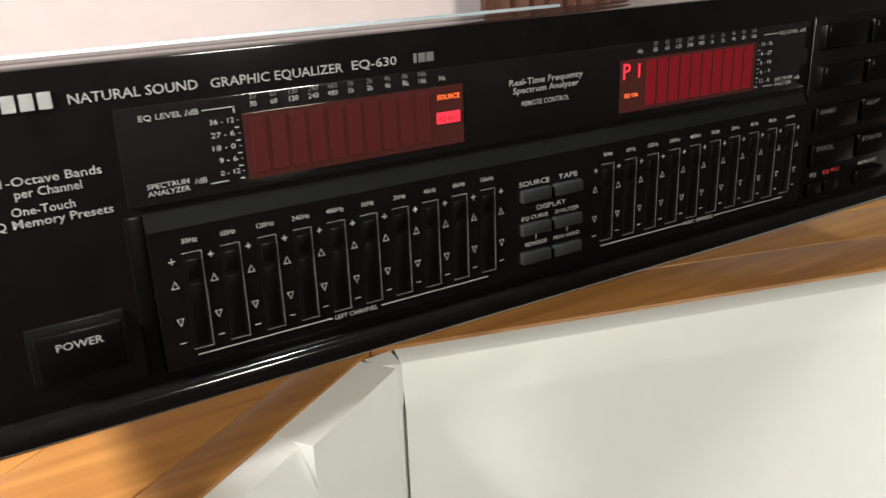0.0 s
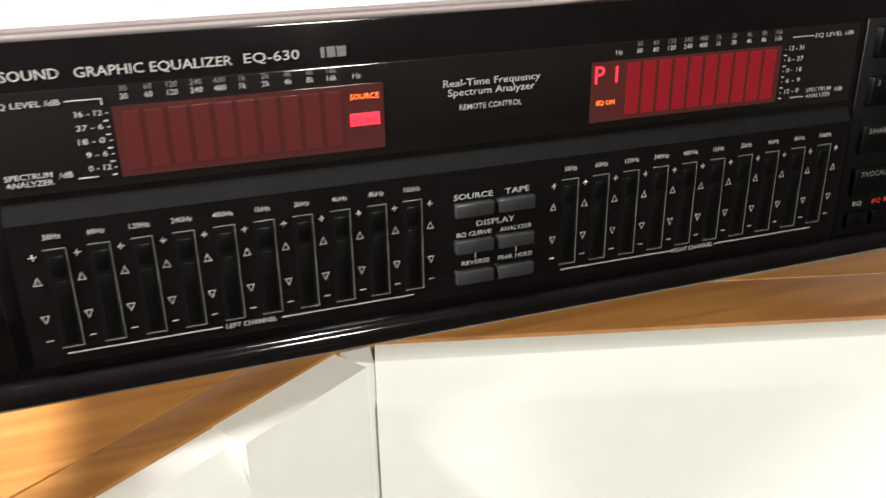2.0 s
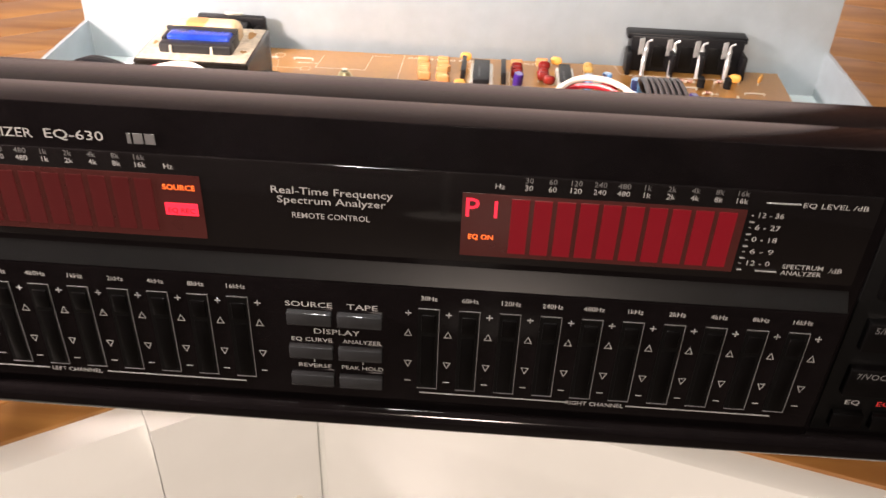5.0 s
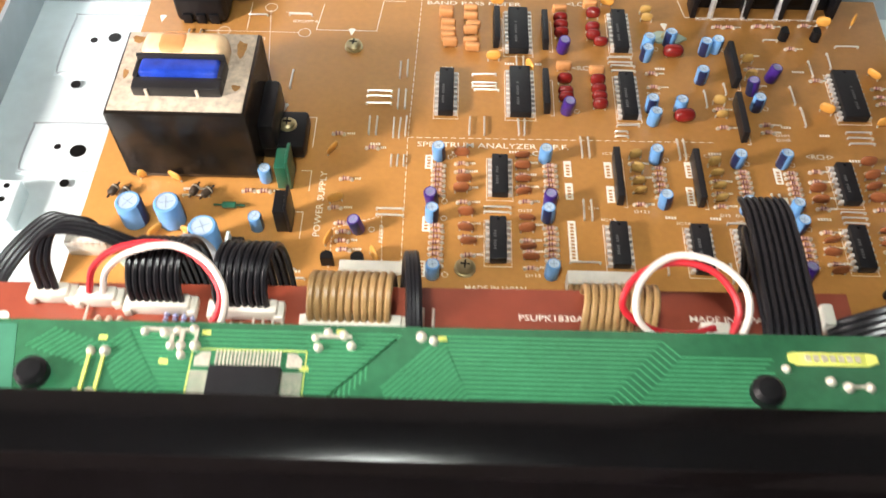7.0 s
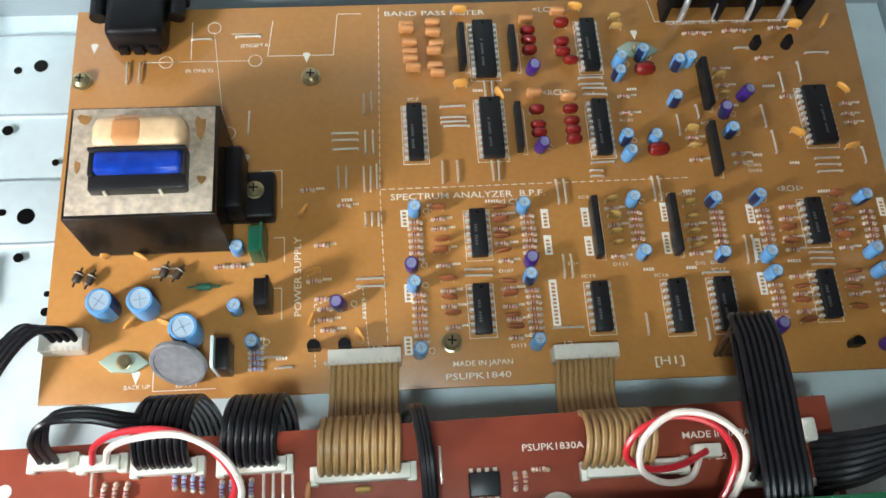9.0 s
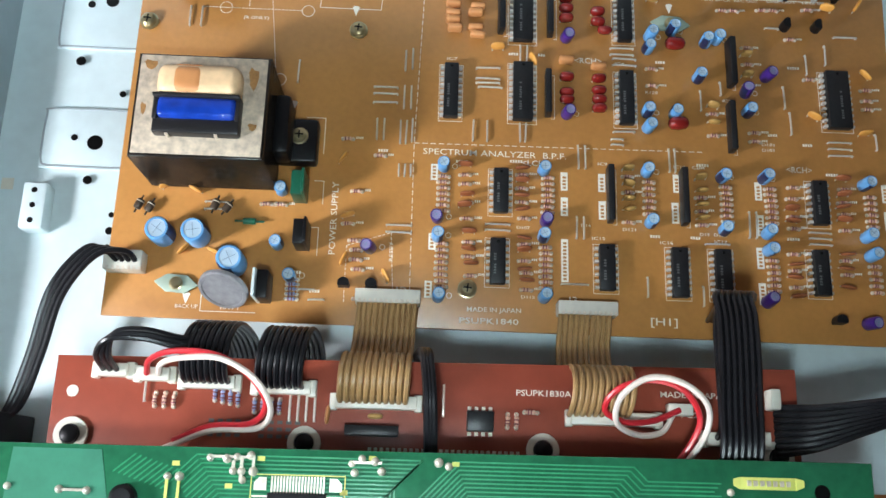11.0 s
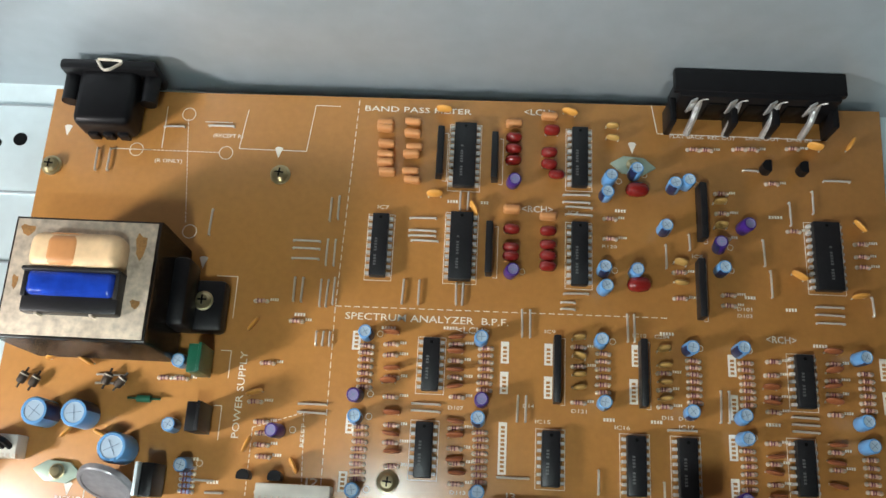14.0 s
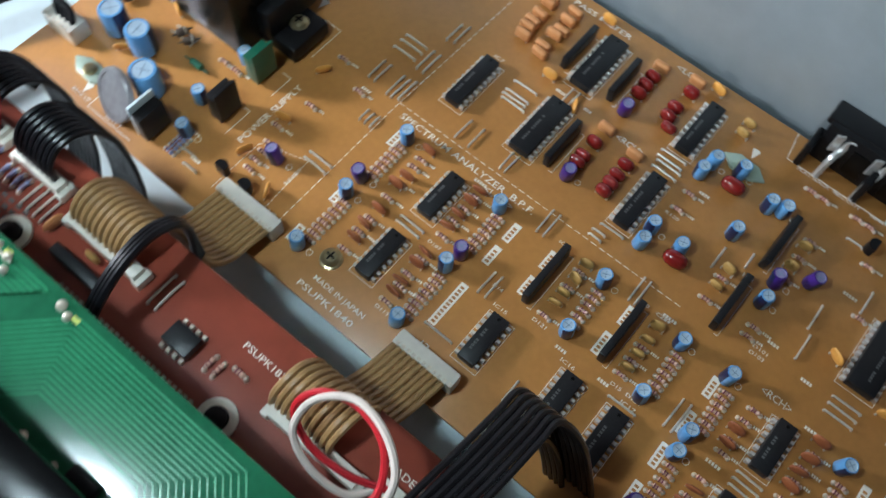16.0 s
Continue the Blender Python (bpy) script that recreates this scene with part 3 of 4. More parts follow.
lug = part("lug", box(-5, 5, -10, 10, 0, 9, 1.2), STEEL, eq, "small bent steel lug", at=(30, 151, 15.5))
for y in (-6.5, 0, 6.5):
    part("hole", HOLE, SLOT, lug, at=(0, y, 8.9), scale=(0.5, 0.5, 1))
part("sticker", box(12, 17, 160, 165, 16, 16.3), WHITE, eq)
FOOT = turned([(14, 0), (15, 3), (14, 44), (12, 46)], 24)
for x, y in ((40, 165), (350, 165), (40, 255), (350, 255)):
    part("foot", FOOT, PLASTIC, eq, "black plastic foot", at=(x, y, -32.5))

# ---- main circuit board ----
Z = 30
board = thing("circuit_board", "orange phenolic main circuit board crowded with small components", "circuit board", (0, 0, 0))
part("substrate", slab([(65, 109), (392, 107), (398, 275), (65, 271)], Z - 1.6, Z, 0.2), PCB, board, "orange brown phenolic sheet")
for x, y in ((72, 115), (380, 115), (300, 260), (200, 115)):
    part("standoff", turned([(3, 0), (3, 12.6)], 10), STEEL, board, at=(x, y, 16))

# radial capacitors
def can(r, h, side, top, band):
    """A sleeved can with a rounded rim, a lid and a polarity stripe."""
    bm = bmesh.new()
    n = 18
    prof = [(r * 0.9, 0.4), (r, 0.9), (r, h - 0.8), (r * 0.9, h - 0.1), (r * 0.74, h), (r * 0.72, h - 0.25), (0.05, h - 0.25)]
    rings = [[bm.verts.new((q * S * math.cos(2 * math.pi * k / n), q * S * math.sin(2 * math.pi * k / n), z * S)) for k in range(n)] for q, z in prof]
    for i, (a, b) in enumerate(zip(rings, rings[1:])):
        for k in range(n):
            f = bm.faces.new((a[k], a[(k + 1) % n], b[(k + 1) % n], b[k]))
            f.material_index = 1 if i >= 4 else (2 if k < 4 and i < 3 else 0)
    bm.faces.new(rings[0][::-1])
    me = done(bm, "can")
    for m in (side, top, band):
        me.materials.append(m)
    return me


SCORE = material("vent_groove", (0.20, 0.30, 0.42), 0.4)


def leaned(name, me, x, y, label="", lean=4, at_z=Z, parent=board):
    a = random.uniform(0, 360)
    ob = new(name, me)
    ob.parent = parent
    ob.matrix_basis = pose(x * S, y * S, at_z * S, random.uniform(-lean, lean), random.uniform(-lean, lean), a)
    if label:
        tagged(ob, label)
    h = max(v.co.z for v in me.vertices) / S
    w = max(v.co.x for v in me.vertices) / S * 0.55
    part("vent_score", boxes([(-w, w, -0.09, 0.09, h - 0.24, h - 0.14), (-0.09, 0.09, -w, w, h - 0.23, h - 0.13)]), SCORE, ob)
    return ob


SMALLCAN = can(2.6, 8.0, BLUE, BLUETOP, NAVY)
PURPLECAN = can(2.6, 8, PURPLE, PURPLETOP, NAVY)
BIGCAN = can(4.9, 12.5, BLUE, BLUETOP, NAVY)
BLUE_AT = [(200, 176), (242, 176), (198, 146), (242, 147), (199, 121), (242, 122), (286, 177), (287, 155), (318, 176), (318, 153), (336, 176), (336, 152), (336, 145), (379, 175), (378, 152), (379, 144), (289, 240), (288, 234), (299, 243), (314, 238), (319, 240), (310, 221), (331, 206), (299, 204), (287, 204), (287, 197), (133, 163), (133, 140), (139, 127)]
PURPLE_AT = [(198, 154), (243, 154), (171, 140), (340, 223), (331, 215), (252, 238), (252, 202), (334, 123), (375, 116)]
for x, y in BLUE_AT:
    leaned("capacitor", SMALLCAN, x, y, "small light blue radial capacitor")
for x, y in PURPLE_AT:
    leaned("capacitor", PURPLECAN, x, y, "small dark purple radial capacitor", 10)
for x, y, s in ((86.7, 142.1, 1.0), (100.8, 142.1, 1.0), (116.2, 131, 1.08)):
    leaned("capacitor", BIGCAN, x, y, "large light blue radial capacitor", 3).scale = (s, s, s)

# dual-in-line and single-in-line packages
def pins(length, width):
    n = int(length / 2.54)
    rows = []
    for k in range(n):
        y = -length / 2 + (k + 0.5) * length / n
        for s in (-1, 1):
            rows.append((s * (width / 2 + 0.85) - 0.75, s * (width / 2 + 0.85) + 0.75, y - 0.55, y + 0.55, 0.1, 2.4))
    return boxes(rows)


DIP_AT = [(202, 210, 24.5, 6.2), (233, 248, 26.5, 8.6), (233, 211, 26.5, 8.6), (278, 249, 24.5, 6.2), (278, 210, 24.5, 6.2), (371, 213, 26.5, 10), (224, 166, 19, 6.2), (223, 136, 19, 6.2), (268, 135, 19, 6.4), (298, 134, 20.5, 6.6), (316, 134, 20.5, 6.6), (359, 166, 19, 6.2), (357, 136, 19, 6.2)]
DIPS = {}
for x, y, l, w in DIP_AT:
    if (l, w) not in DIPS:
        DIPS[l, w] = (box(-w / 2, w / 2, -l / 2, l / 2, 0.8, 4.4, 0.35), pins(l, w), boxes([(-w / 2 - 2.1, -w / 2 - 1.9, -l / 2 - 0.8, l / 2 + 0.8, 0.02, 0.09), (w / 2 + 1.9, w / 2 + 2.1, -l / 2 - 0.8, l / 2 + 0.8, 0.02, 0.09), (-w / 2 - 2.1, w / 2 + 2.1, -l / 2 - 0.9, -l / 2 - 0.7, 0.02, 0.09), (-w / 2 - 2.1, w / 2 + 2.1, l / 2 + 0.7, l / 2 + 0.9, 0.02, 0.09)]), boxes([(-0.5, 0.5, -l / 2 + 4 + k * 1.1, -l / 2 + 4.7 + k * 1.1, 4.4, 4.46) for k in range(int(l / 2.2)) if k % 6 != 4]))
    a, b, c, d = DIPS[l, w]
    ic = part("integrated_circuit", a, ICBLACK, board, "black dual-in-line chip", at=(x, y, Z))
    part("pin_row", b, PIN, ic)
    part("printed_outline", c, SILK, ic)
    part("printed_marks", d, INKDIM, ic, at=(-1.2 if w < 9 else 0.8, 0, 0))
    part("pin_mark", turned([(0.6, 0), (0.6, 0.05)], 10), SLOT, ic, at=(0, l / 2 - 1.6, 4.4))
SIP_AT = [(223, 248, 20), (245, 247, 19), (244, 210, 20), (324, 228, 22), (323, 198, 22), (270, 166, 24), (301, 166, 24)]
for x, y, l in SIP_AT:
    ic = part("integrated_circuit", box(-1.3, 1.3, -l / 2, l / 2, 0.8, 7.5, 0.4), ICBLACK, board, "thin upright single-in-line chip", at=(x, y, Z), ry=random.uniform(-4, 4))
    part("printed_outline", boxes([(3.0, 3.2, -l / 2, l / 2, 0.02, 0.09), (1.6, 3.2, -l / 2 - 0.2, -l / 2, 0.02, 0.09), (1.6, 3.2, l / 2, l / 2 + 0.2, 0.02, 0.09)]), SILK, board, at=(x, y, Z))

# dipped and ceramic capacitors
def pillow(a, b, h):
    bm = bmesh.new()
    bmesh.ops.create_uvsphere(bm, u_segments=12, v_segments=8, radius=1.0)
    for v in bm.verts:
        c = v.co
        c.x = math.copysign(abs(c.x) ** 0.6, c.x) * a * S
        c.y = c.y * b * S
        c.z = (c.z * h + h + 0.6) * S
    return done(bm, "pillow")


FILMMESH = box(-3.3, 3.3, -1.3, 1.3, 0.6, 5.0, 1.0, 3)
REDMESH, DISC, DISC2, BIGRED = pillow(3.3, 2.0, 2.7), pillow(3.2, 0.85, 2.4), pillow(2.6, 1.0, 2.4), pillow(4.6, 3.0, 2.9)
LEGS = boxes([(-2.6, -2.1, -0.25, 0.25, -0.1, 2), (2.1, 2.6, -0.25, 0.25, -0.1, 2)])
FILM_AT = [(201, 261), (201, 258), (202, 251), (202, 247), (202, 243), (203, 239), (212, 262), (212, 256), (213, 251), (212, 247), (212, 241), (213, 237), (252, 262), (266, 266), (252, 226), (266, 224)]
RED_AT = [(252, 256), (252, 251), (252, 246), (267, 259), (266, 250), (266, 245), (269, 242), (252, 218), (252, 212), (252, 208), (266, 218), (266, 213), (266, 208), (266, 204)]
BROWN_AT = [(209, 177), (210, 164), (209, 159), (211, 148), (211, 141), (212, 135), (233, 177), (233, 171), (233, 165), (233, 159), (234, 147), (234, 141), (234, 134), (235, 129), (370, 177), (370, 170), (369, 165), (369, 159), (369, 145), (368, 139), (368, 131), (347, 163), (347, 158), (347, 140), (346, 134), (347, 126)]
OLIVE_AT = [(278, 178), (278, 171), (278, 165), (278, 161), (309, 175), (309, 170), (309, 164), (309, 158), (291, 263), (291, 258), (316, 208), (316, 201), (332, 233), (332, 223)]
AMBER_AT = [(385, 226), (360, 205), (382, 198), (224, 267), (237, 226), (222, 231), (274, 268), (370, 257), (384, 259), (95, 137), (108, 136), (86, 163), (98, 162), (157, 178), (161, 153), (160, 135), (177, 128)]


def dipped(me, mat, places, label, wob=12, base=0):
    for x, y in places:
        c = part("capacitor", me, mat, board, label, at=(x, y, Z), rz=base + random.uniform(-wob, wob), rx=random.uniform(-14, 14))
        part("lead", LEGS, TIN, c)


dipped(FILMMESH, TAN, FILM_AT, "tan film capacitor", 5)
dipped(REDMESH, REDCAP, RED_AT, "glossy dark red dipped capacitor", 5)
dipped(BIGRED, REDCAP, [(300, 236), (300, 199)], "large glossy red dipped capacitor", 5)
dipped(DISC, BROWN, BROWN_AT, "flat brown ceramic capacitor", 12)
dipped(DISC2, OLIVE, OLIVE_AT, "small ochre ceramic capacitor", 12)
AMBER = material("amber_ceramic", (0.75, 0.36, 0.07), 0.4, vary=0.2)
dipped(DISC, AMBER, AMBER_AT, "round amber ceramic capacitor", 70)

# resistors
RESMESH = turned([(0.3, -2.3), (0.3, -1.5), (0.75, -1.4), (0.9, -1.0), (0.7, -0.6), (0.7, 0.6), (0.9, 1.0), (0.75, 1.4), (0.3, 1.5), (0.3, 2.3)], 8, "x")
BANDMESH = turned([(0.93, -0.22), (0.93, 0.22)], 8, "x")
JOINT = turned([(0.85, -0.95), (0.8, -0.45), (0.5, 0.1), (0.1, 0.25)], 8)


def resistor(x, y, turn=0, mat=RESTAN, parent=board, z=Z, label=""):
    r = part("resistor", RESMESH, mat, parent, label, at=(x, y, z + 1.0), rz=turn + random.uniform(-3, 3))
    part("colour_band", BANDMESH, RESBAND, r, at=(-1.0, 0, 0))
    part("colour_band", BANDMESH, RESBAND, r, at=(random.choice((0.0, 0.35)), 0, 0), scale=(1, 0.8, 0.8))
    for x1 in (-2.2, 2.2):
        part("solder_joint", JOINT, SOLDER, r, at=(x1, 0, 0))
    return r


COLUMNS = [(200, 172, 157), (200, 143, 125), (244, 173, 158), (243, 143, 126), (287, 173, 159), (320, 172, 157), (339, 172, 157), (338, 141, 128), (382, 170, 157), (381, 140, 129)]
for x, ya, yb in COLUMNS:
    n = max(4, round(abs(ya - yb) / 2.6))
    for k in range(n + 1):
        resistor(x + random.uniform(-0.2, 0.2), ya + (yb - ya) * k / n)
RES_AT = [(209, 173), (209, 169), (210, 161), (210, 154), (211, 144), (211, 138), (212, 130), (233, 174), (233, 168), (233, 162), (234, 155), (234, 144), (234, 137), (235, 132), (235, 125), (349, 173), (348, 168), (348, 160), (348, 155), (347, 144), (347, 137), (347, 130), (371, 173), (370, 167), (370, 162), (370, 155), (369, 142), (369, 136), (278, 175), (278, 168), (278, 155), (309, 167), (309, 161), (309, 155), (290, 225), (290, 217), (333, 237), (333, 229)]
RES_MORE = [(333, 219), (334, 197), (334, 193), (385, 219), (385, 214), (385, 210), (133, 157), (127, 157), (164, 143), (165, 139), (165, 135), (166, 131), (167, 119), (159, 187), (164, 164), (161, 150), (173, 180), (323, 255), (328, 255), (341, 256), (346, 256), (362, 257), (353, 242), (360, 223), (316, 205), (316, 195)]
for x, y in RES_AT + RES_MORE:
    resistor(x, y)
DESIGNATOR = [boxes([(k * 0.85, k * 0.85 + 0.55, 0, 1.0, 0, 0.07) for k in range(n)]) for n in (3, 4)]
for k, (x, y) in enumerate(RES_AT + RES_MORE):
    part("printed_marks", DESIGNATOR[k % 2], SILK, board, at=(x + 3.3, y + 0.3, Z))
for k in range(5):
    resistor(140, 126 - 2 * k, 0, RESBLUE)

# bare wire links
LINKS = {}


def link(x, y, l, upright):
    if l not in LINKS:
        LINKS[l] = tube([(-l / 2, 0, -0.2), (-l / 2, 0, 0.8), (-l / 2 + 0.8, 0, 1.1), (l / 2 - 0.8, 0, 1.1), (l / 2, 0, 0.8), (l / 2, 0, -0.2)], 0.42, 6, 3)
    part("wire_link", LINKS[l], TIN, board, at=(x, y, Z), rz=(90 if upright else 0) + random.uniform(-2, 2))


for x, y, l in [(182, 224, 9), (185, 225, 9), (182, 207, 10), (185, 207, 10), (171, 192, 9), (174, 192, 9), (181, 191, 10), (183.5, 191, 10), (186, 192, 10), (181, 174, 5), (183.5, 174, 5), (186, 174, 5), (212, 193, 9), (218, 193, 9), (232, 193, 8), (234.5, 193, 8), (232, 230, 7), (235, 230, 7), (257, 183, 10), (260, 183, 10), (296, 183, 10), (298.5, 183, 10), (329, 156, 11), (332, 156, 11), (311, 211, 9), (320, 217, 6)]:
    link(x, y, l, True)
for x, y, l in [(348, 214, 10), (350, 202, 10), (359, 230, 9), (368, 235, 9), (87, 241, 9), (92, 241, 9), (136, 217, 10), (308, 125, 8), (285, 128, 8), (256, 152, 9), (259, 152, 9), (387, 195, 7)]:
    link(x, y, l, True)
for x, y, l in [(174, 211, 10), (174, 208, 10), (174, 204, 10), (182, 150, 10), (182, 147, 10), (218, 222, 10), (218, 217, 10), (218, 215, 10), (219, 213, 10), (277, 234, 10), (277, 231, 10), (278, 229, 10), (278, 226, 10), (277, 195, 9), (274, 191.5, 5), (274, 189, 5), (223, 152, 10), (223, 149.5, 10), (359, 153.5, 9), (359, 151, 9), (359, 148.5, 9), (371, 194, 10), (371, 191, 10), (371, 188, 10), (378, 244, 10), (315, 147, 10)]:
    link(x, y, l, False)
for x, y, l in [(255, 128, 11), (345, 247, 6), (150, 118, 6), (146, 122, 6), (107, 157, 10), (107, 154, 10), (395 - 260, 257, 10), (116, 256, 8)]:
    link(x, y, l, False)

# printed tags with unreadable marks, lettering, dashed rules
TAG_AT = [(196, 174, 7), (196, 144, 7), (195, 124, 7), (251, 172, 8), (251, 161, 8), (267, 172, 8), (267, 160, 8), (251, 138, 18), (299, 173, 8), (298, 160, 9), (334, 171, 8), (334, 156, 9), (333, 142, 9), (333, 127, 9), (389, 172, 8), (389, 160, 8), (389, 141, 9)]
for x, y, l in TAG_AT:
    tg = part("printed_tag", box(-1.5, 1.5, -l / 2, l / 2, 0, 0.08), SILK, board, at=(x, y, Z))
    part("printed_marks", boxes([(-0.7, 0.7, -l / 2 + 0.8 + 1.5 * k, -l / 2 + 1.7 + 1.5 * k, 0.08, 0.13) for k in range(int((l - 1) / 1.5))]), PCB, tg)
T = Z + 0.08
board_text("BAND PASS FILTER", 192, 266.6, 43, T, SILK, board, 0, 2.3)
board_text("<LCH>", 256, 267.5, 13, T, SILK, board, 0, 2.6)
board_text("<RCH>", 256, 226.6, 12, T, SILK, board, 0, 2.6)
board_text("SPECTRUM ANALYZER  B.P.F.", 191, 181.8, 61, T, SILK, board, 0, 2.6)
board_text("<LCH>", 233, 178.4, 12, T, SILK, board, 0, 2.4)
board_text("<RCH>", 347, 180, 11, T, SILK, board, 0, 2.6)
board_text("POWER SUPPLY", 156.2, 137, 31, T, SILK, board, 90, 2.6)
board_text("J2", 181, 122, 5.5, T, SILK, board, 0, 2.6)
board_text("J3", 252, 120.6, 4, T, SILK, board, 0, 2.4)
board_text("MADE IN JAPAN", 211, 115.6, 22, T, SILK, board, 0, 1.9)
board_text("PSUPK1840", 208, 110.8, 24, T, SILK, board, 0, 2.3)
board_text("[H1]", 286, 112.6, 11, T, SILK, board, 0, 3.0)
board_text("IC7", 200, 225.5, 4.5, T, SILK, board, 0, 1.4)
board_text("IC16", 291, 146.4, 5.5, T, SILK, board, 0, 1.4)
board_text("IC17", 314, 147.6, 5.5, T, SILK, board, 0, 1.4)
board_text("IC10", 298, 179.8, 5, T, SILK, board, 0, 1.4)
for t, x, y, w in (("IC9", 265.5, 179.8, 4), ("IC15", 262.5, 147.2, 5.5), ("D121", 275.5, 151.5, 5.5), ("D14", 258, 152.5, 4), ("D15", 308, 150.6, 4), ("D124", 314, 150.6, 5.5), ("D107", 231, 150.6, 5.5), ("D113", 233, 121.6, 5.5), ("R120", 287, 213.5, 5.5), ("C284", 306, 179.8, 5.5), ("D101", 337, 191.5, 5.5), ("D103", 337, 189, 5.5), ("IC4", 274, 226.5, 4)):
    board_text(t, x, y, w, T, SILK, board, 0, 1.3)
board_text("IC8", 321, 211, 4, T, SILK, board, 0, 1.4)
board_text("LINE OUT   LINE IN", 344, 260.4, 26, T, SILK, board, 0, 1.4)
board_text("PLAY BACK  REC OUT", 314, 260.0, 26, T, SILK, board, 0, 1.4)
board_text("(EXCEPT R)", 132, 252.5, 12, T, SILK, board, 0, 1.6)
board_text("(R ONLY)", 110, 241, 11, T, SILK, board, 0, 1.5)
board_text("BACK UP", 94, 113, 9, T, SILK, board, 0, 1.5)
board_text("BATT", 112, 113, 8, T, SILK, board, 0, 1.5)
board_text("RESET", 180, 135, 8, T, SILK, board, 90, 1.4)
for x, y, w in ((292, 228, 4), (172, 182, 4), (308, 181, 5), (287, 149, 4), (205, 178.5, 5), (228, 179.5, 5), (364, 179, 5), (345, 150, 5), (304, 149, 4), (139, 128.5, 4), (147, 121, 4), (351, 228, 5), (355, 192, 4), (340, 196, 4), (227, 229, 4), (240, 229, 3)):
    part("printed_marks", boxes([(k * 1.1, k * 1.1 + 0.75, 0, 1.2, 0, 0.08) for k in range(w)]), SILK, board, at=(x, y, Z))


def dashes(x0, y0, x1, y1, step=3.4, name="dashed_rule"):
    d = Vector((x1 - x0, y1 - y0))
    n = max(1, int(d.length / step))
    bm = bmesh.new()
    u = d.normalized()
    w = Vector((-u.y, u.x)) * 0.16
    for k in range(n):
        a = Vector((x0, y0)) + d * (k / n)
        b = a + u * (step * 0.68)
        bm.faces.new([bm.verts.new((p.x * S, p.y * S, (Z + 0.07) * S)) for p in (a - w, b - w, b + w, a + w)])
    part(name, done(bm, name, False), SILK, board)


dashes(189.5, 271, 187, 186)
dashes(187, 186, 187.5, 118)
dashes(187, 186.5, 312, 187.5)
dashes(121, 260, 126, 216, 1.6)
dashes(104, 246, 136, 246, 1.6)
dashes(161, 141, 161, 117, 1.8)
dashes(179, 147, 181, 117, 1.8)
dashes(161, 141, 179, 147, 1.8)
for a in ((143, 248, 170, 248), (143, 248, 145, 265), (170, 248, 172, 268), (172, 268, 182, 268), (128, 259, 139, 259), (92, 246, 108, 246), (112, 247, 112, 265), (307, 274, 309, 262), (309, 261.5, 376, 261.5), (376, 262, 376, 275), (141, 196, 149, 196), (149, 180, 149, 196), (104, 112, 126, 112), (104, 112, 104, 120), (146, 168, 150, 168), (150, 158, 150, 168), (146, 148, 149, 148), (149, 136, 149, 148)):
    d = math.hypot(a[2] - a[0], a[3] - a[1])
    dashes(*a, step=d / 0.999 / 0.68 if d else 1, name="printed_rule")
RING = tube([(3 * math.cos(k * math.pi / 5), 3 * math.sin(k * math.pi / 5), 0.05) for k in range(11)], 0.17, 4, 2)
for x, y, k in ((102, 246, 0.9), (138, 246, 0.9), (121, 262, 0.9), (128, 213, 0.9)):
    part("printed_ring", RING, SILK, board, at=(x, y, Z), scale=(k, k, 0.3))
POL = tube([(1.1 * math.cos(k * math.pi / 4), 1.1 * math.sin(k * math.pi / 4), 0.05) for k in range(9)], 0.12, 4, 2)
for x, y in BLUE_AT[::2] + PURPLE_AT[::2]:
    part("printed_ring", POL, SILK, board, at=(x + 4.6, y + 0.8, Z), scale=(1, 1, 0.3))
MARK = slab([(-2, 2.2), (0, -3), (2, 2.2), (1, 3), (-1, 3)], 0.02, 0.08)
for x, y in ((73, 253), (159, 247), (135, 201), (98, 117), (299, 255)):
    part("printed_marks", MARK, SILK, board, at=(x, y, Z), scale=(0.8, 0.8, 1))

# screws, diodes, tabs, transistors
SCREW = turned([(4.0, 0), (4.0, 0.8), (3.3, 1.0), (3.2, 2.2), (2.2, 3.2), (0.1, 3.4)], 18)
CROSS = boxes([(-1.7, 1.7, -0.3, 0.3, 3.0, 3.5), (-0.3, 0.3, -1.7, 1.7, 3.0, 3.5)])
for x, y in ((69.4, 237.6), (160.7, 237.6), (210.9, 124.6)):
    sc = part("screw", SCREW, BRASS, board, "yellow passivated pan head screw", at=(x, y, Z), rz=random.uniform(0, 90))
    part("recess", CROSS, SLOT, sc)
DIODE = material("diode_brown", (0.055, 0.035, 0.022), 0.35, scale=300, vary=0.5)
for x, y in ((75.5, 154.5), (80, 153.5), (106.5, 155.5), (111.5, 154.5)):
    dd = part("diode", turned([(0.4, -4), (0.4, -2.3), (1.2, -2.2), (1.6, -1.6), (1.6, 1.6), (1.2, 2.2), (0.4, 2.3), (0.4, 4)], 10, "x"), DIODE, board, "black rectifier diode", at=(x, y, Z + 2.4), rz=random.uniform(50, 80))
    part("colour_band", turned([(1.64, 0.9), (1.64, 1.4)], 10, "x"), SOLDER, dd)
part("diode", turned([(0.4, -6), (0.4, -2.6), (1.3, -2.5), (1.3, 2.5), (0.4, 2.6), (0.4, 6)], 10, "x"), GREENDEV, board, "small green diode", at=(121, 149, Z + 2))


def regulator(x, y, mat, w, label, turn=0):
    r = part("regulator", box(-2.2, 2.2, -w / 2, w / 2, 1.5, 14, 0.4), mat, board, label, at=(x, y, Z), rz=turn)
    part("metal_tab", box(2.2, 3.4, -w / 2, w / 2, 1.5, 17, 0.2), STEEL if turn else mat, r)
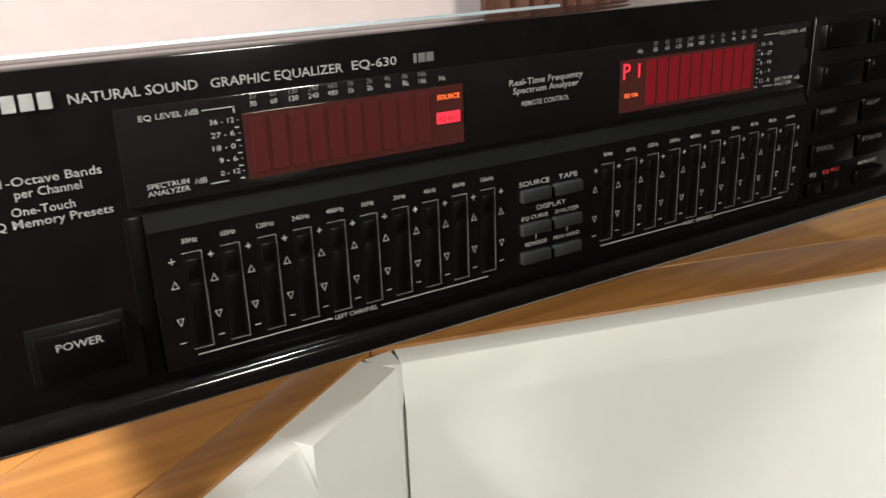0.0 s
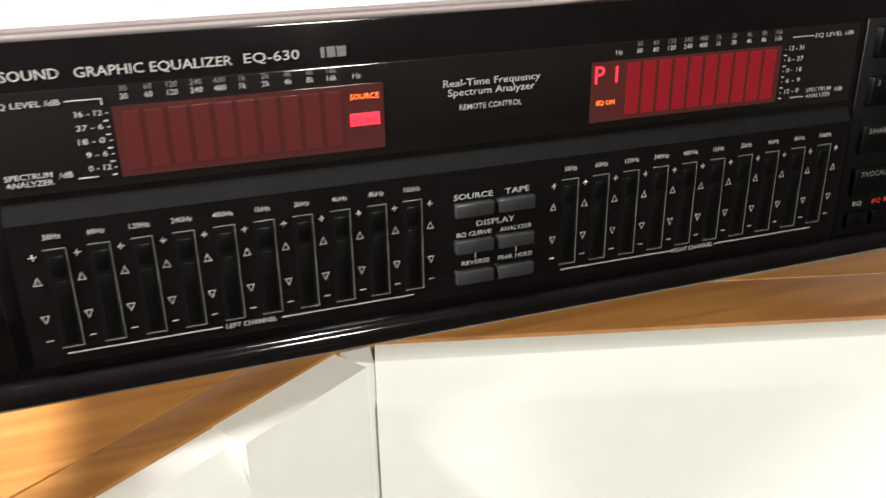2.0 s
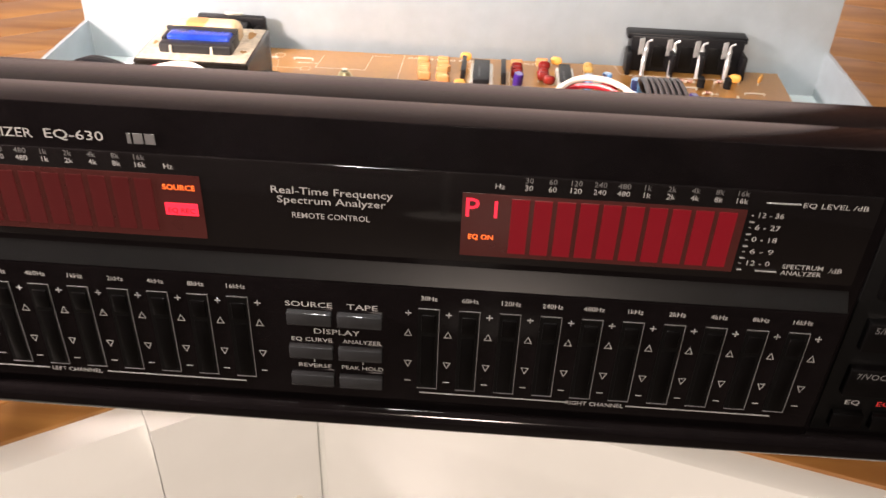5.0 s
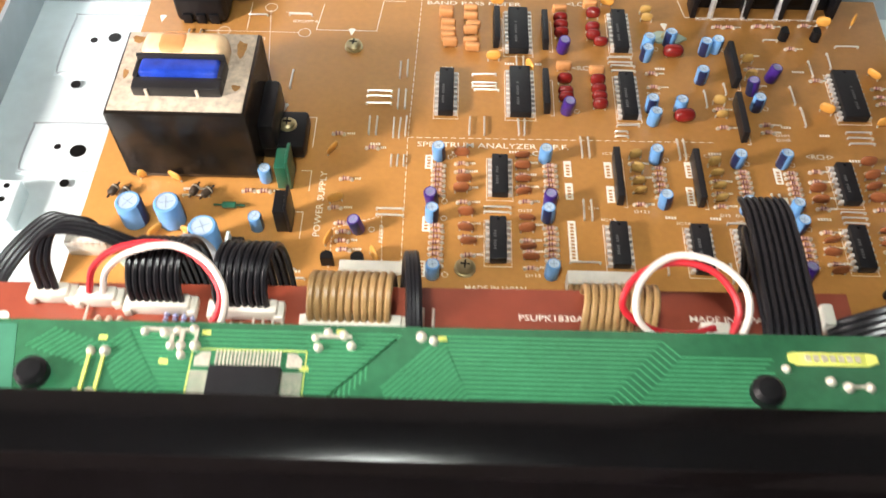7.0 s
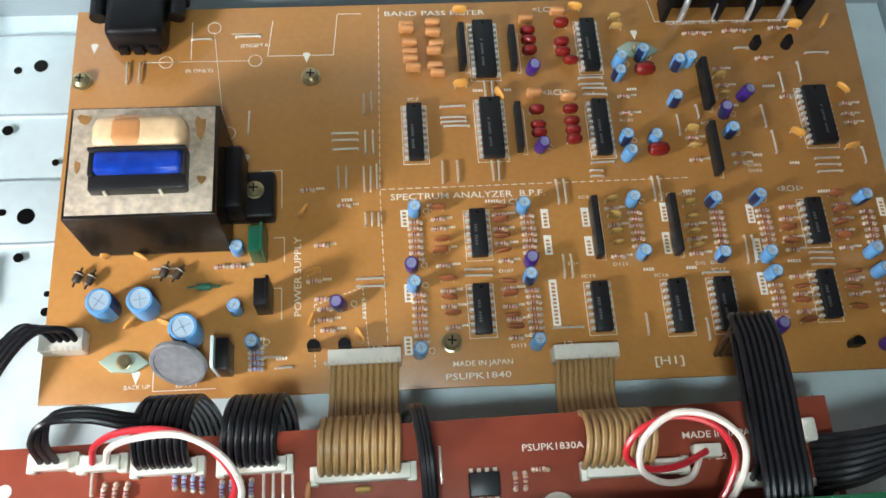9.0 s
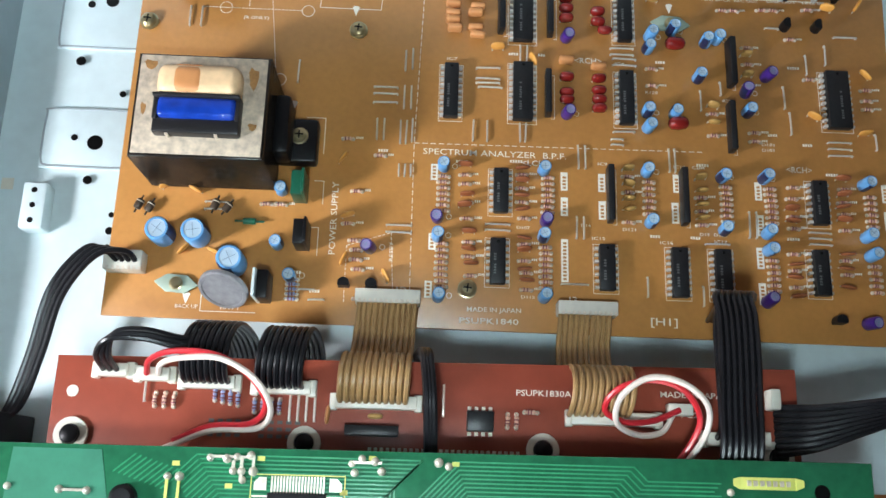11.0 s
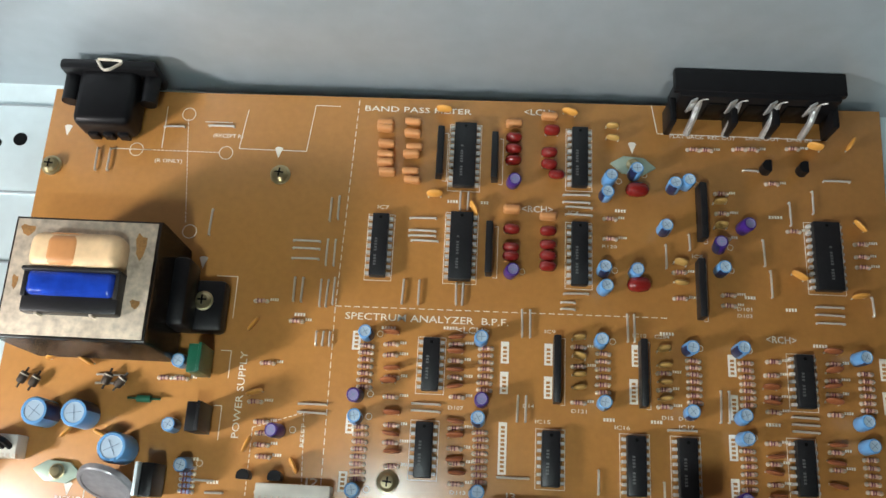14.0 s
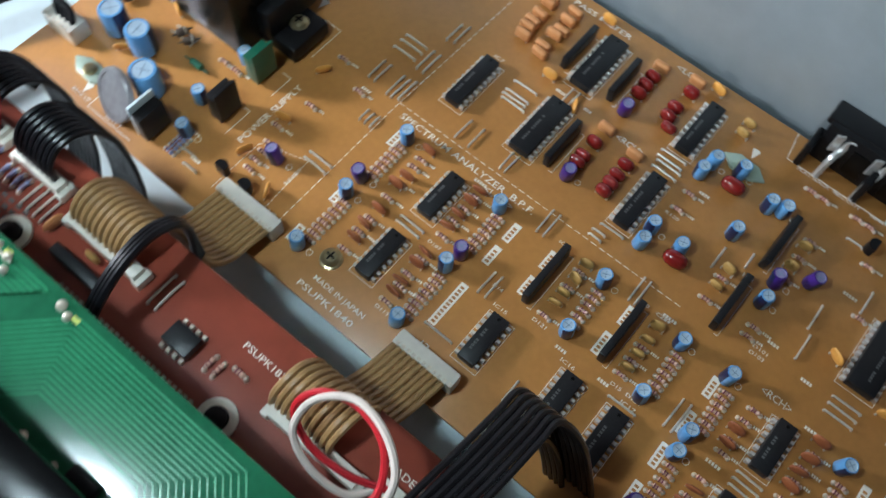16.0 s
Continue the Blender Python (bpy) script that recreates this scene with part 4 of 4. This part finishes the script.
    part("lead", boxes([(-0.4, 0.4, -3, -2.4, -0.1, 1.6), (-0.4, 0.4, -0.3, 0.3, -0.1, 1.6), (-0.4, 0.4, 2.4, 3, -0.1, 1.6)]), TIN, r)


regulator(140.6, 162.5, GREENDEV, 10, "green upright power transistor")
regulator(142.8, 142.5, PLASTIC, 10, "black upright power transistor")
regulator(130.2, 121, PLASTIC, 11, "black upright regulator with a bare metal tab", 180)
part("backup_cell", turned([(8.2, -1.0), (8.4, -1.3), (9.6, -1.3), (10, -0.8), (10, 0.8), (9.6, 1.3), (8.4, 1.3), (8.2, 1.0)], 28, "y"), GREYDISC, board, "round grey flat backup cell standing on edge", at=(114.6, 119.2, Z + 8.9), rz=-10, rx=-30)
PALE = material("pale_plate", (0.42, 0.52, 0.42), 0.4, metal=0.3)
for x, y, mat in ((93.8, 122.5, PALE), (299, 247, PALE)):
    pl = part("mounting_plate", slab([(-9, 0), (-4, 3.6), (4, 3.6), (9, 0), (4, -3.6), (-4, -3.6)], 0.3, 1.6, 0.3), mat, board, "diamond shaped metal plate", at=(x, y, Z), rz=-4)
    part("screw", SCREW, BRASS, pl, at=(0, 0, 1.2), scale=(0.7, 0.7, 0.7))
bm = bmesh.new()
vs = []
for z in (2, 7):
    vs.append([bm.verts.new((2.4 * S * math.cos(a), 2.4 * S * max(math.sin(a), -0.45), z * S)) for a in [2 * math.pi * k / 14 for k in range(14)]])
for k in range(14):
    bm.faces.new((vs[0][k], vs[0][(k + 1) % 14], vs[1][(k + 1) % 14], vs[1][k]))
bm.faces.new(vs[1])
bm.faces.new(vs[0][::-1])
TO92 = done(bm, "transistor")
for x, y, a in ((350, 247, 90), (364, 247, 90), (161, 124, 0), (172, 124, 0), (362, 116, 0)):
    part("transistor", TO92, PLASTIC, board, "small black transistor", at=(x, y, Z), rz=a)

# ---- transformer ----
tr = thing("transformer", "laminated mains transformer with orange and blue taped winding", "transformer", (105.5, 179.5, Z), turn=0)
part("core", box(-25, 25, -20.8, 20.8, 1, 36.4, 0.8), CORESIDE, tr, "dark lacquered laminated core")
part("core_top", box(-23.9, 23.9, -19.9, 19.9, 36.4, 36.9, 0.2), CORE, tr, "rust spotted bare steel top")
RUST = material("rust_stain", (0.34, 0.17, 0.05), 0.7, scale=200, vary=0.4)
for x, y, a, b in ((-20, 16, 3.4, 2.6), (19, 12, 2.6, 6.0), (20, -8, 2.2, 2.0), (-21, -2, 1.4, 3.2)):
    part("rust_stain", slab([(x + a * math.cos(k * 0.7) * (0.75 + 0.25 * math.sin(k * 2.3)), y + b * math.sin(k * 0.7) * (0.75 + 0.25 * math.cos(k * 1.7))) for k in range(9)], 36.9, 36.96), RUST, tr)
LAM = boxes([(-25.15, 25.15, -20.95, 20.95, 3 + 1.0 * k, 3.35 + 1.0 * k) for k in range(33)])
part("laminations", LAM, CORESIDE, tr)
part("winding", box(-15.5, 15.5, 1, 14, 33, 44.5, 4.0, 4), TAPE, tr, "orange taped winding")
part("tape_patch", box(-10.5, 3, 1.6, 13.2, 40, 44.8, 3.4, 5), TAN, tr, "deeper orange patch of tape")
part("winding", box(-14.5, 14.5, -7.5, 1, 33, 43, 2.0, 3), TAPEBLUE, tr, "shiny blue taped winding")
part("bobbin", box(-16, 16, -13, -7, 33, 41, 1.0), BOBBIN, tr, "black plastic bobbin flange")
part("bobbin", box(-16, 16, 0.2, 1.6, 33, 44, 0.5), BOBBIN, tr)
part("bobbin", box(-16, -14.2, -8, 1.6, 33, 42, 0.5), BOBBIN, tr)
part("bobbin", box(14.2, 16, -8, 1.6, 33, 42, 0.5), BOBBIN, tr)
for x in (-11, 7):
    part("terminal", box(x, x + 1, -13.6, -12.9, 36, 40.4), SOLDER, tr)
br = part("bracket", box(24, 41, -10, 9, 0.4, 8, 1.6), PLASTIC, tr, "black mounting bracket")
part("bracket_arm", box(24, 31, -11, 14, 6, 20, 2.0), PLASTIC, tr)
part("screw", SCREW, BRASS, br, at=(33.5, 1, 7.6), scale=(0.9, 0.9, 0.8))
part("recess", CROSS, SLOT, tr, at=(33.5, 1, 7.1))

# ---- sockets at the back ----
inlet = thing("mains_inlet", "black plastic mains inlet mounted at the back edge", "socket", (92, 260, Z))
part("body", box(-11.5, 11.5, -10, 14, 0, 15, 3.2, 4), PLASTIC, inlet)
part("flange", box(-19, 19, 11.5, 16, 0, 17, 1.5), PLASTIC, inlet)
for x in (-15.5, 15.5):
    part("screw_boss", turned([(3.2, -12), (3.4, -11), (3.4, 0)], 16, "y"), PLASTIC, inlet, at=(x, 1, 9))
for x in (-6, 0, 6):
    part("terminal_hood", box(x - 2.2, x + 2.2, -11.2, -8, 1, 6, 0.6), PLASTIC, inlet)
part("clip", tube([(-4, 15, 17), (-1, 11, 18), (1, 10.4, 18.4), (3, 11.5, 18), (5.5, 15, 17), (-3.6, 15.4, 17.4)], 0.6, 6, 4), SOLDER, inlet)
TAGMETAL = material("tag_metal", (0.62, 0.63, 0.62), 0.3, metal=0.6, scale=200, vary=0.3)
jack = thing("jack_block", "black plastic block of phono jacks with bare metal tags", "socket", (344, 268, Z))
part("body", box(-30.5, 30.5, 0, 10, 0, 19.8, 0.8), PLASTIC, jack)
for x in (-31.5, -8, 8, 30.5):
    part("rib", box(x - 1.3, x + 1.3, -7, 3, 0, 13, 0.6), PLASTIC, jack)
for x in (-15, 0, 15):
    part("recess", box(x - 3.5, x + 3.5, -0.6, 0.4, 3, 15, 0.3), SLOT, jack)
part("rim", box(-32.5, 32.5, 2, 11.5, 17, 20.5, 0.8), PLASTIC, jack)
for x in (-22.5, -7.5, 7.5, 22.5):
    tgj = part("contact_tag", tube([(x - 1, -6, 0), (x - 0.6, -4, 9), (x + 0.6, 0, 12), (x + 0.8, 1, 16.5), (x + 3.2, 1, 18)], 1.35, 6), TAGMETAL, jack, "bent bright metal tag")
    part("contact_blade", box(-1.6, 1.6, -0.4, 0.4, 0, 9, 0.2), TAGMETAL, tgj, at=(x - 2.4, -1.0, 10), rz=30)

# ---- red-brown switch board ----
RZ = 74
red = thing("circuit_board", "red-brown circuit board behind the front plate", "circuit board", (0, 0, 0))
part("substrate", slab([(69, 34), (324, 34), (324, 90.5), (69, 87.3)], RZ - 1.6, RZ, 0.2), PCBRED, red)
for x0, x1, y in ((83.5, 94.5, 82.5), (97.5, 108.5, 81.5), (112.5, 130.5, 79.5), (137, 156, 78.5), (164, 192, 74.5), (244, 274, 71.5), (290, 311, 66)):
    cn = part("connector", box(x0, x1, y - 2.2, y + 2.2, 0, 5, 0.5), WHITE, red, "off-white nylon connector", at=(0, 0, RZ))
    part("latch", box(x0 - 1.5, x0 + 1, y - 2.8, y + 2.8, 0, 3.2, 0.4), WHITE, red, at=(0, 0, RZ))
    part("latch", box(x1 - 1, x1 + 1.8, y - 2.8, y + 2.8, 0, 3.2, 0.4), WHITE, red, at=(0, 0, RZ))
WASHER = turned([(5.6, 0), (5.6, 1.2), (3.4, 1.6), (3.2, 0.4)], 22)
HEAD = turned([(3.2, 0.4), (3.0, 2.8), (2.0, 3.4), (0.1, 3.5)], 16)
for x, y in ((77, 61.4), (154.5, 60.7), (235, 60.7), (315.5, 60.4)):
    wa = part("washer", WASHER, WHITE, red, "white washer round a black screw", at=(x, y, RZ))
    part("screw", HEAD, PLASTIC, wa)
for k in range(3):
    resistor(103.5 + 3.2 * k, 73.5, 90, RESTAN, red, RZ)
for k in range(4):
    resistor(123.5 + 2.6 * k, 76 - 0.5 * k, 90, RESBLUE, red, RZ)
for k in range(4):
    resistor(137 + 2.8 * k, 72.5, 90, RESBLUE, red, RZ)
for k in range(4):
    part("wire_link", tube([(149 + 2.8 * k, 68, 0), (149 + 2.8 * k, 68.6, 1), (149 + 2.8 * k, 76.4, 1), (149 + 2.8 * k, 77, 0)], 0.45, 6, 3), TIN, red, at=(0, 0, RZ))
for x, y in ((198, 76), (201, 76), (100, 78)):
    part("wire_link", tube([(x, y - 5, 0), (x, y - 4.4, 1), (x, y + 4.4, 1), (x, y + 5, 0)], 0.45, 6, 3), TIN, red, at=(0, 0, RZ))
resistor(223, 70, 90, RESTAN, red, RZ)
resistor(226, 70, 90, RESTAN, red, RZ)
resistor(231, 73, 0, RESTAN, red, RZ)
ic = part("integrated_circuit", box(-4.5, 4.5, -3.3, 3.3, 0.6, 3.8, 0.3), ICBLACK, red, "small black chip", at=(213.5, 69.5, RZ))
part("pin_row", boxes([(-4.2 + 2.4 * k, -3.0 + 2.4 * k, s * 4.2 - 0.6, s * 4.2 + 0.6, 0, 1.6) for k in range(4) for s in (-1, 1)]), SOLDER, ic)
part("integrated_circuit", box(168, 186, 63.5, 67, 0.5, 4.5, 0.4), ICBLACK, red, "long black chip", at=(0, 0, RZ))
part("pin_row", boxes([(176 + 2.0 * k, 177.1 + 2.0 * k, 58.6, 60.0, 0, 0.7) for k in range(26)]), SOLDER, red, at=(0, 0, RZ))
part("capacitor", DISC2, OLIVE, red, at=(178, 70, RZ))
part("capacitor", DISC, TAN, red, at=(162, 70, RZ), rz=85)
board_text("PSUPK1830A", 226, 78.6, 19, RZ + 0.1, SILK, red, 0, 2.0)
board_text("MADE IN JAPAN", 276, 79.6, 24, RZ + 0.1, SILK, red, 0, 2.0)
board_text("PL2", 283, 73, 6, RZ + 0.1, SILK, red, 0, 1.7)
part("solder_pad", turned([(2, 0), (2, 0.15)], 14), WHITE, red, at=(75.5, 75.5, RZ))
for y in (64, 66.3, 68.6):
    for x in (122, 125, 128, 131, 139, 142, 145, 148, 151):
        part("printed_marks", box(0, 1.8, 0, 1.2, 0, 0.08), INKDIM, red, at=(x, y - 2, RZ))

# ---- green display board ----
GZ = 106
grn = thing("circuit_board", "green circuit board lying above the display", "circuit board", (0, 0, 0))
part("substrate", slab([(63, 15), (331, 15), (331, 58.6), (63, 57.2)], GZ - 1.6, GZ, 0.2), GREEN, grn, "glossy green solder mask")
part("bare_field", slab([(72, 38), (103, 38), (99, 56), (73, 56)], 0.02, 0.1), GREENLIGHT, grn, "paler bare patch", at=(0, 0, GZ))
part("bare_field", slab([(63.3, 20), (69, 20), (69, 56.8), (63.3, 56.8)], 0.02, 0.1), GREENLIGHT, grn, at=(0, 0, GZ))


def tracks(lines, half=0.24):
    """Flat copper tracks along bent lines."""
    bm = bmesh.new()
    for line in lines:
        for p, q in zip(line, line[1:]):
            p, q = Vector(p), Vector(q)
            u = (q - p).normalized()
            w = Vector((-u.y, u.x)) * half
            p, q = p - u * half * 0.8, q + u * half * 0.8
            bm.faces.new([bm.verts.new((c.x * S, c.y * S, 0.08 * S)) for c in (p - w, q - w, q + w, p + w)])
    return done(bm, "tracks", False)


ROWS = [(k, 55.4 - 1.2 * k) for k in range(15)]
part("copper_traces", tracks([[(121 + 0.8 * k, y - 6), (127 + 0.8 * k, y), (194 - 1.2 * k, y), (186 - 1.2 * k, y - 8), (186 - 1.2 * k, y - 12)] for k, y in ROWS]), TRACE, grn, "fine parallel tracks", at=(0, 0, GZ))
part("copper_traces", tracks([[(190 + 0.5 * k, y - 14), (204 + 0.5 * k, y), (258 - 1.1 * k, y), (262 - 1.1 * k, y - 4), (284 - (k % 3), y - 4)] for k, y in ROWS]), TRACE, grn, "fine parallel tracks", at=(0, 0, GZ))
part("copper_traces", tracks([[(103 + 1.6 * k, 50 - 0.5 * k), (109 + 1.6 * k, 55 - 0.5 * k)] for k in range(10)]), TRACE, grn, at=(0, 0, GZ))
part("copper_traces", tracks([[(312 + k, 22 + 2 * k), (322, 22 + 2 * k), (326, 26 + 2 * k)] for k in range(10)]), TRACE, grn, at=(0, 0, GZ))
qf = part("integrated_circuit", box(-8.6, 8.6, -8.6, 8.6, 0.4, 2.6, 0.4), ICBLACK, grn, "square flat black chip", at=(157.5, 36.5, GZ))
rows = []
for k in range(18):
    t = -7.7 + 0.9 * k
    for s in (-1, 1):
        rows.append((t - 0.25, t + 0.25, s * 11 - 2.4, s * 11 + 2.4, 0.05, 0.5))
        rows.append((s * 11 - 2.4, s * 11 + 2.4, t - 0.25, t + 0.25, 0.05, 0.5))
part("pin_row", boxes(rows), SOLDER, qf)
part("printed_outline", boxes([(-14, 14, 13.6, 13.9, 0.05, 0.12), (-14, 14, -13.9, -13.6, 0.05, 0.12), (-14, -13.7, -14, 14, 0.05, 0.12), (13.7, 14, -14, 14, 0.05, 0.12)]), YELLOWSILK, qf)
for sx in (-1, 1):
    part("solder_pad", slab([(sx * 9.3, 9.3), (sx * 13, 9.3), (sx * 13, 11.5), (sx * 11.5, 13), (sx * 9.3, 13)], 0.03, 0.2), SOLDER, qf)
BLOB = turned([(1.3, 0), (1.2, 0.6), (0.7, 1.2), (0.05, 1.4)], 10)
for x, y in ((131, 54.6), (136, 54.4), (139, 55), (143, 55.5), (138, 51), (140.5, 51), (144, 51), (141, 48.5), (176, 55.5), (180, 54.8), (173, 54), (182, 52), (174, 51.4), (199, 55), (202, 54), (88, 44.5), (96, 44.3), (93, 40), (119, 49), (122.5, 49), (118, 38), (121.5, 38), (287, 49), (297, 46), (301, 44.6), (306, 44.6), (216, 30), (226, 30), (299, 37), (73, 45)):
    part("solder_blob", BLOB, SOLDER, grn, at=(x, y, GZ), scale=(random.uniform(0.8, 1.15),) * 3)
part("solder_bridge", boxes([(131, 143, 54.6, 55.4, 0, 0.9), (137.6, 138.6, 51, 54, 0, 0.8), (140, 141, 48.5, 55, 0, 0.8), (143.6, 144.4, 51, 55.5, 0, 0.8), (173, 182, 54, 54.8, 0, 0.8), (88, 96, 44, 44.8, 0, 0.8), (301, 306, 44.2, 45, 0, 0.8)]), SOLDER, grn, at=(0, 0, GZ))
part("printed_outline", boxes([(118.6, 119.4, 38, 49, 0.05, 0.6), (122.1, 122.9, 38, 49, 0.05, 0.6)]), YELLOWSILK, grn, at=(0, 0, GZ))
cn = part("connector_pads", box(290, 307, 50, 53.6, 0.02, 0.35, 0.1), YELLOWSILK, grn, at=(0, 0, GZ))
part("solder_pad", boxes([(292 + 2 * k, 293.2 + 2 * k, 51, 52.6, 0.35, 0.8) for k in range(7)]), SOLDER, grn, at=(0, 0, GZ))
part("latch", slab([(288, 51), (290, 50), (290, 53.6), (288, 53)], 0.02, 0.5), YELLOWSILK, grn, at=(0, 0, GZ))
part("latch", slab([(307, 50), (309.5, 51), (309.5, 53), (307, 53.6)], 0.02, 0.5), YELLOWSILK, grn, at=(0, 0, GZ))
part("hole", HOLE, SLOT, grn, at=(315, 49.5, GZ - 0.1))
for x in (107, 281):
    part("screw", turned([(4, 0), (3.9, 2.2), (2.8, 3.3), (0.1, 3.6)], 16), PLASTIC, grn, "black pan head screw", at=(x, 42.5, GZ))
for x in (191, 234):
    part("clip", box(x - 4, x + 4, 29, 34, 0, 3, 0.6), PLASTIC, grn, at=(0, 0, GZ))
for x, y in ((136, 46), (178, 55), (203, 54), (120, 52), (145, 54), (170, 45)):
    part("printed_marks", box(0, 2.2, 0, 1.4, 0.05, 0.12, 0), YELLOWSILK, grn, at=(x, y, GZ))

# ---- cables ----
def ribbon(label, path, x0, x1, n, mat, shift=0.0, drift=None):
    """Parallel wires side by side along a path in y and z."""
    c = thing("ribbon_cable", label, "cable", (0, 0, 0))
    pitch = (x1 - x0) / (n - 1)
    drift = drift or [shift * (path[0][0] - y) / (path[0][0] - path[-1][0]) for y, z in path]
    for k in range(n):
        x = x0 + pitch * k
        part("wire", tube([(x + o + 0.1 * random.uniform(-1, 1), y, z) for (y, z), o in zip(path, drift)], pitch * 0.5, 7, 6), mat, c)
    return c


LOOP = [(118, 36), (110, 37), (102, 38), (95, 45), (92, 58), (91.5, 70), (89.5, 79), (85, 85), (80, 85.5), (76, 82.5), (74.5, 78)]
ribbon("flat brown ribbon cable looping up to the red-brown board", LOOP, 168, 190, 11, WIRETAN, -2)
ribbon("flat brown ribbon cable beside the red and white wires", [(y - 2 if y < 100 else y, z) for y, z in LOOP], 248.5, 268, 10, WIRETAN, -5)
ARC = [(78.5, 79), (79.5, 84.5), (84, 89.5), (91, 89.5), (96.5, 83), (99, 71), (98, 46), (92, 24)]
ribbon("flat black ribbon cable arching over the board edge", [(y + 1, z) for y, z in ARC], 114.3, 128.3, 8, WIREBLACK, 1.5)
ribbon("flat black ribbon cable arching over the board edge", ARC, 139, 153, 8, WIREBLACK, 1.5)
ribbon("wide black ribbon cable rising from the main board", [(118, 31), (117.5, 50), (116.5, 70), (115, 83), (111.5, 91), (104, 95), (90, 98), (75, 100.5), (62, 102), (50, 98)], 312, 324, 7, WIREBLACK, 0, [0, -5, -11, -17, -21, -21.5, -22.5, -24, -25, -26])
ribbon("wide black ribbon cable rising from the main board", [(115, 31), (114.5, 48), (113, 66), (109, 80), (99, 87), (84, 89), (70, 86), (66, 78)], 309, 315, 4, WIREBLACK, 0, [0, -4, -9, -14, -17, -17.5, -16.5, -15.5])
J = [("connector", 66, 81, 126, 134), ("connector", 166, 192, 116.5, 122), ("connector", 247, 271, 114.5, 120)]
for name, x0, x1, y0, y1 in J:
    cn = part(name, box(x0, x1, y0, y1, 0, 8, 0.5), WHITE, board, "off-white nylon connector", at=(0, 0, Z))
    n = int((x1 - x0) / 2.1)
    part("pin_row", boxes([(x0 + 1.4 + 2.1 * k, x0 + 2.6 + 2.1 * k, y0 - 0.1, y0 + 1.4, 6, 8.1) for k in range(n)]), SOLDER, cn)
side = thing("wire_bundle", "four black wires leading over the side of the chassis", "cable", (0, 0, 0))
for k in range(4):
    o = k * 2.2
    part("wire", tube([(79 - 2.4 * k, 129, 36), (76 - 2.6 * k, 132, 43), (66 - 1.6 * k, 129 + 0.8 * k, 46), (54 - o * 0.8, 114 + o * 0.4, 42), (48 - o * 0.8, 92, 38), (42 - o * 0.7, 72, 37), (34, 64 - o * 0.6, 44)], 1.15, 8), WIREBLACK, side)
switch = thing("power_switch", "brown and black power switch behind the front plate", "switch", (28, 52, 16))
part("body", box(-13, 13, -20, 14, 0.2, 34, 1.0), PLASTIC, switch)
part("cap", box(-14, 14, -4, 15, 34, 42, 1.2), material("brown_bakelite", (0.13, 0.045, 0.022), 0.35, vary=0.2), switch, "brown bakelite cap")
part("plug", box(-2, 9, 4, 11, 42, 47, 0.6), WHITE, switch, "off-white plug")
small = thing("wire_bundle", "short black wires arching from a small white plug", "cable", (0, 0, 0))
for k in range(3):
    part("wire", tube([(86.5 + 2.2 * k, 82.5, 79), (87.5 + 2 * k, 86, 90), (93 + k, 90 + k, 96), (104, 90.5 + 1.4 * k, 95), (116, 89 + 1.4 * k, 90), (126, 95, 80)], 1.0, 8), WIREBLACK, small)
pair = thing("wire_pair", "red and white wires curving over the red-brown board", "cable", (0, 0, 0))
part("wire", tube([(101, 81.5, 79), (104, 85, 87), (113, 87, 94), (127, 86, 98), (138, 80.5, 98), (144, 72, 94), (138.5, 66, 86), (124, 65, 80), (112, 60, 79)], 1.0, 8), WIRERED, pair, "red wire")
part("wire", tube([(105, 81.5, 79), (108, 84, 87), (117, 85, 95), (130, 84.4, 99.6), (141, 78.5, 100), (146, 70, 96), (141, 64.5, 87), (124, 63.5, 80), (108, 57, 79)], 1.0, 8), WIREWHITE, pair, "white wire")
pair2 = thing("wire_pair", "red and white wires coiled in a loop over the ribbon cable", "cable", (0, 0, 0))
part("wire", tube([(281, 75, 79), (271, 71, 82), (260, 70, 87), (252.5, 73.5, 92), (256, 79.5, 98), (266, 82, 101), (276, 79, 101), (281.5, 71, 98), (279, 63, 95), (273, 55, 92), (268, 48, 88)], 1.0, 8), WIRERED, pair2, "red wire")
part("wire", tube([(279, 74, 79), (274, 67.5, 81), (264, 66, 87), (256, 69.5, 93), (256.5, 77, 99), (264.5, 82.5, 103), (275, 81, 103.5), (283, 75, 101), (283.5, 67, 98), (278, 58, 95), (272, 50, 90)], 1.0, 8), WIREWHITE, pair2, "white wire")
part("connector", box(277.5, 286, 73.3, 77.3, 0, 4.5, 0.5), WHITE, red, "small white plug", at=(0, 0, RZ))
right = thing("wire_bundle", "thick bundle of black wires leading out to the side", "cable", (0, 0, 0))
for k in range(8):
    part("wire", tube([(314.5, 62 + 2.1 * k, 77), (317, 62 + 2.1 * k, 81), (326, 64 + 1.8 * k, 85 + 0.5 * k), (342, 70 + 1.2 * k, 88 + k), (362, 76 + 0.8 * k, 84 + k), (384, 80 + 0.6 * k, 70), (404, 78 + 0.6 * k, 45)], 1.2, 7), WIREBLACK, right)
part("plug", box(312, 315.6, 76, 83, 74.1, 81, 0.8), WHITE, right, "white plug at the end")
strip = thing("wire_strip", "black cable running along the edge of the ribbon loop", "cable", (0, 0, 0))
for k in range(3):
    part("wire", tube([(191 + 0.3 * k, 93 - k, 60), (193 + k, 91, 86), (194 + k, 84, 96), (195 + k, 74, 98), (195.5 + k, 64, 94), (196 + k, 54, 86)], 1.3, 7), WIREBLACK, strip)
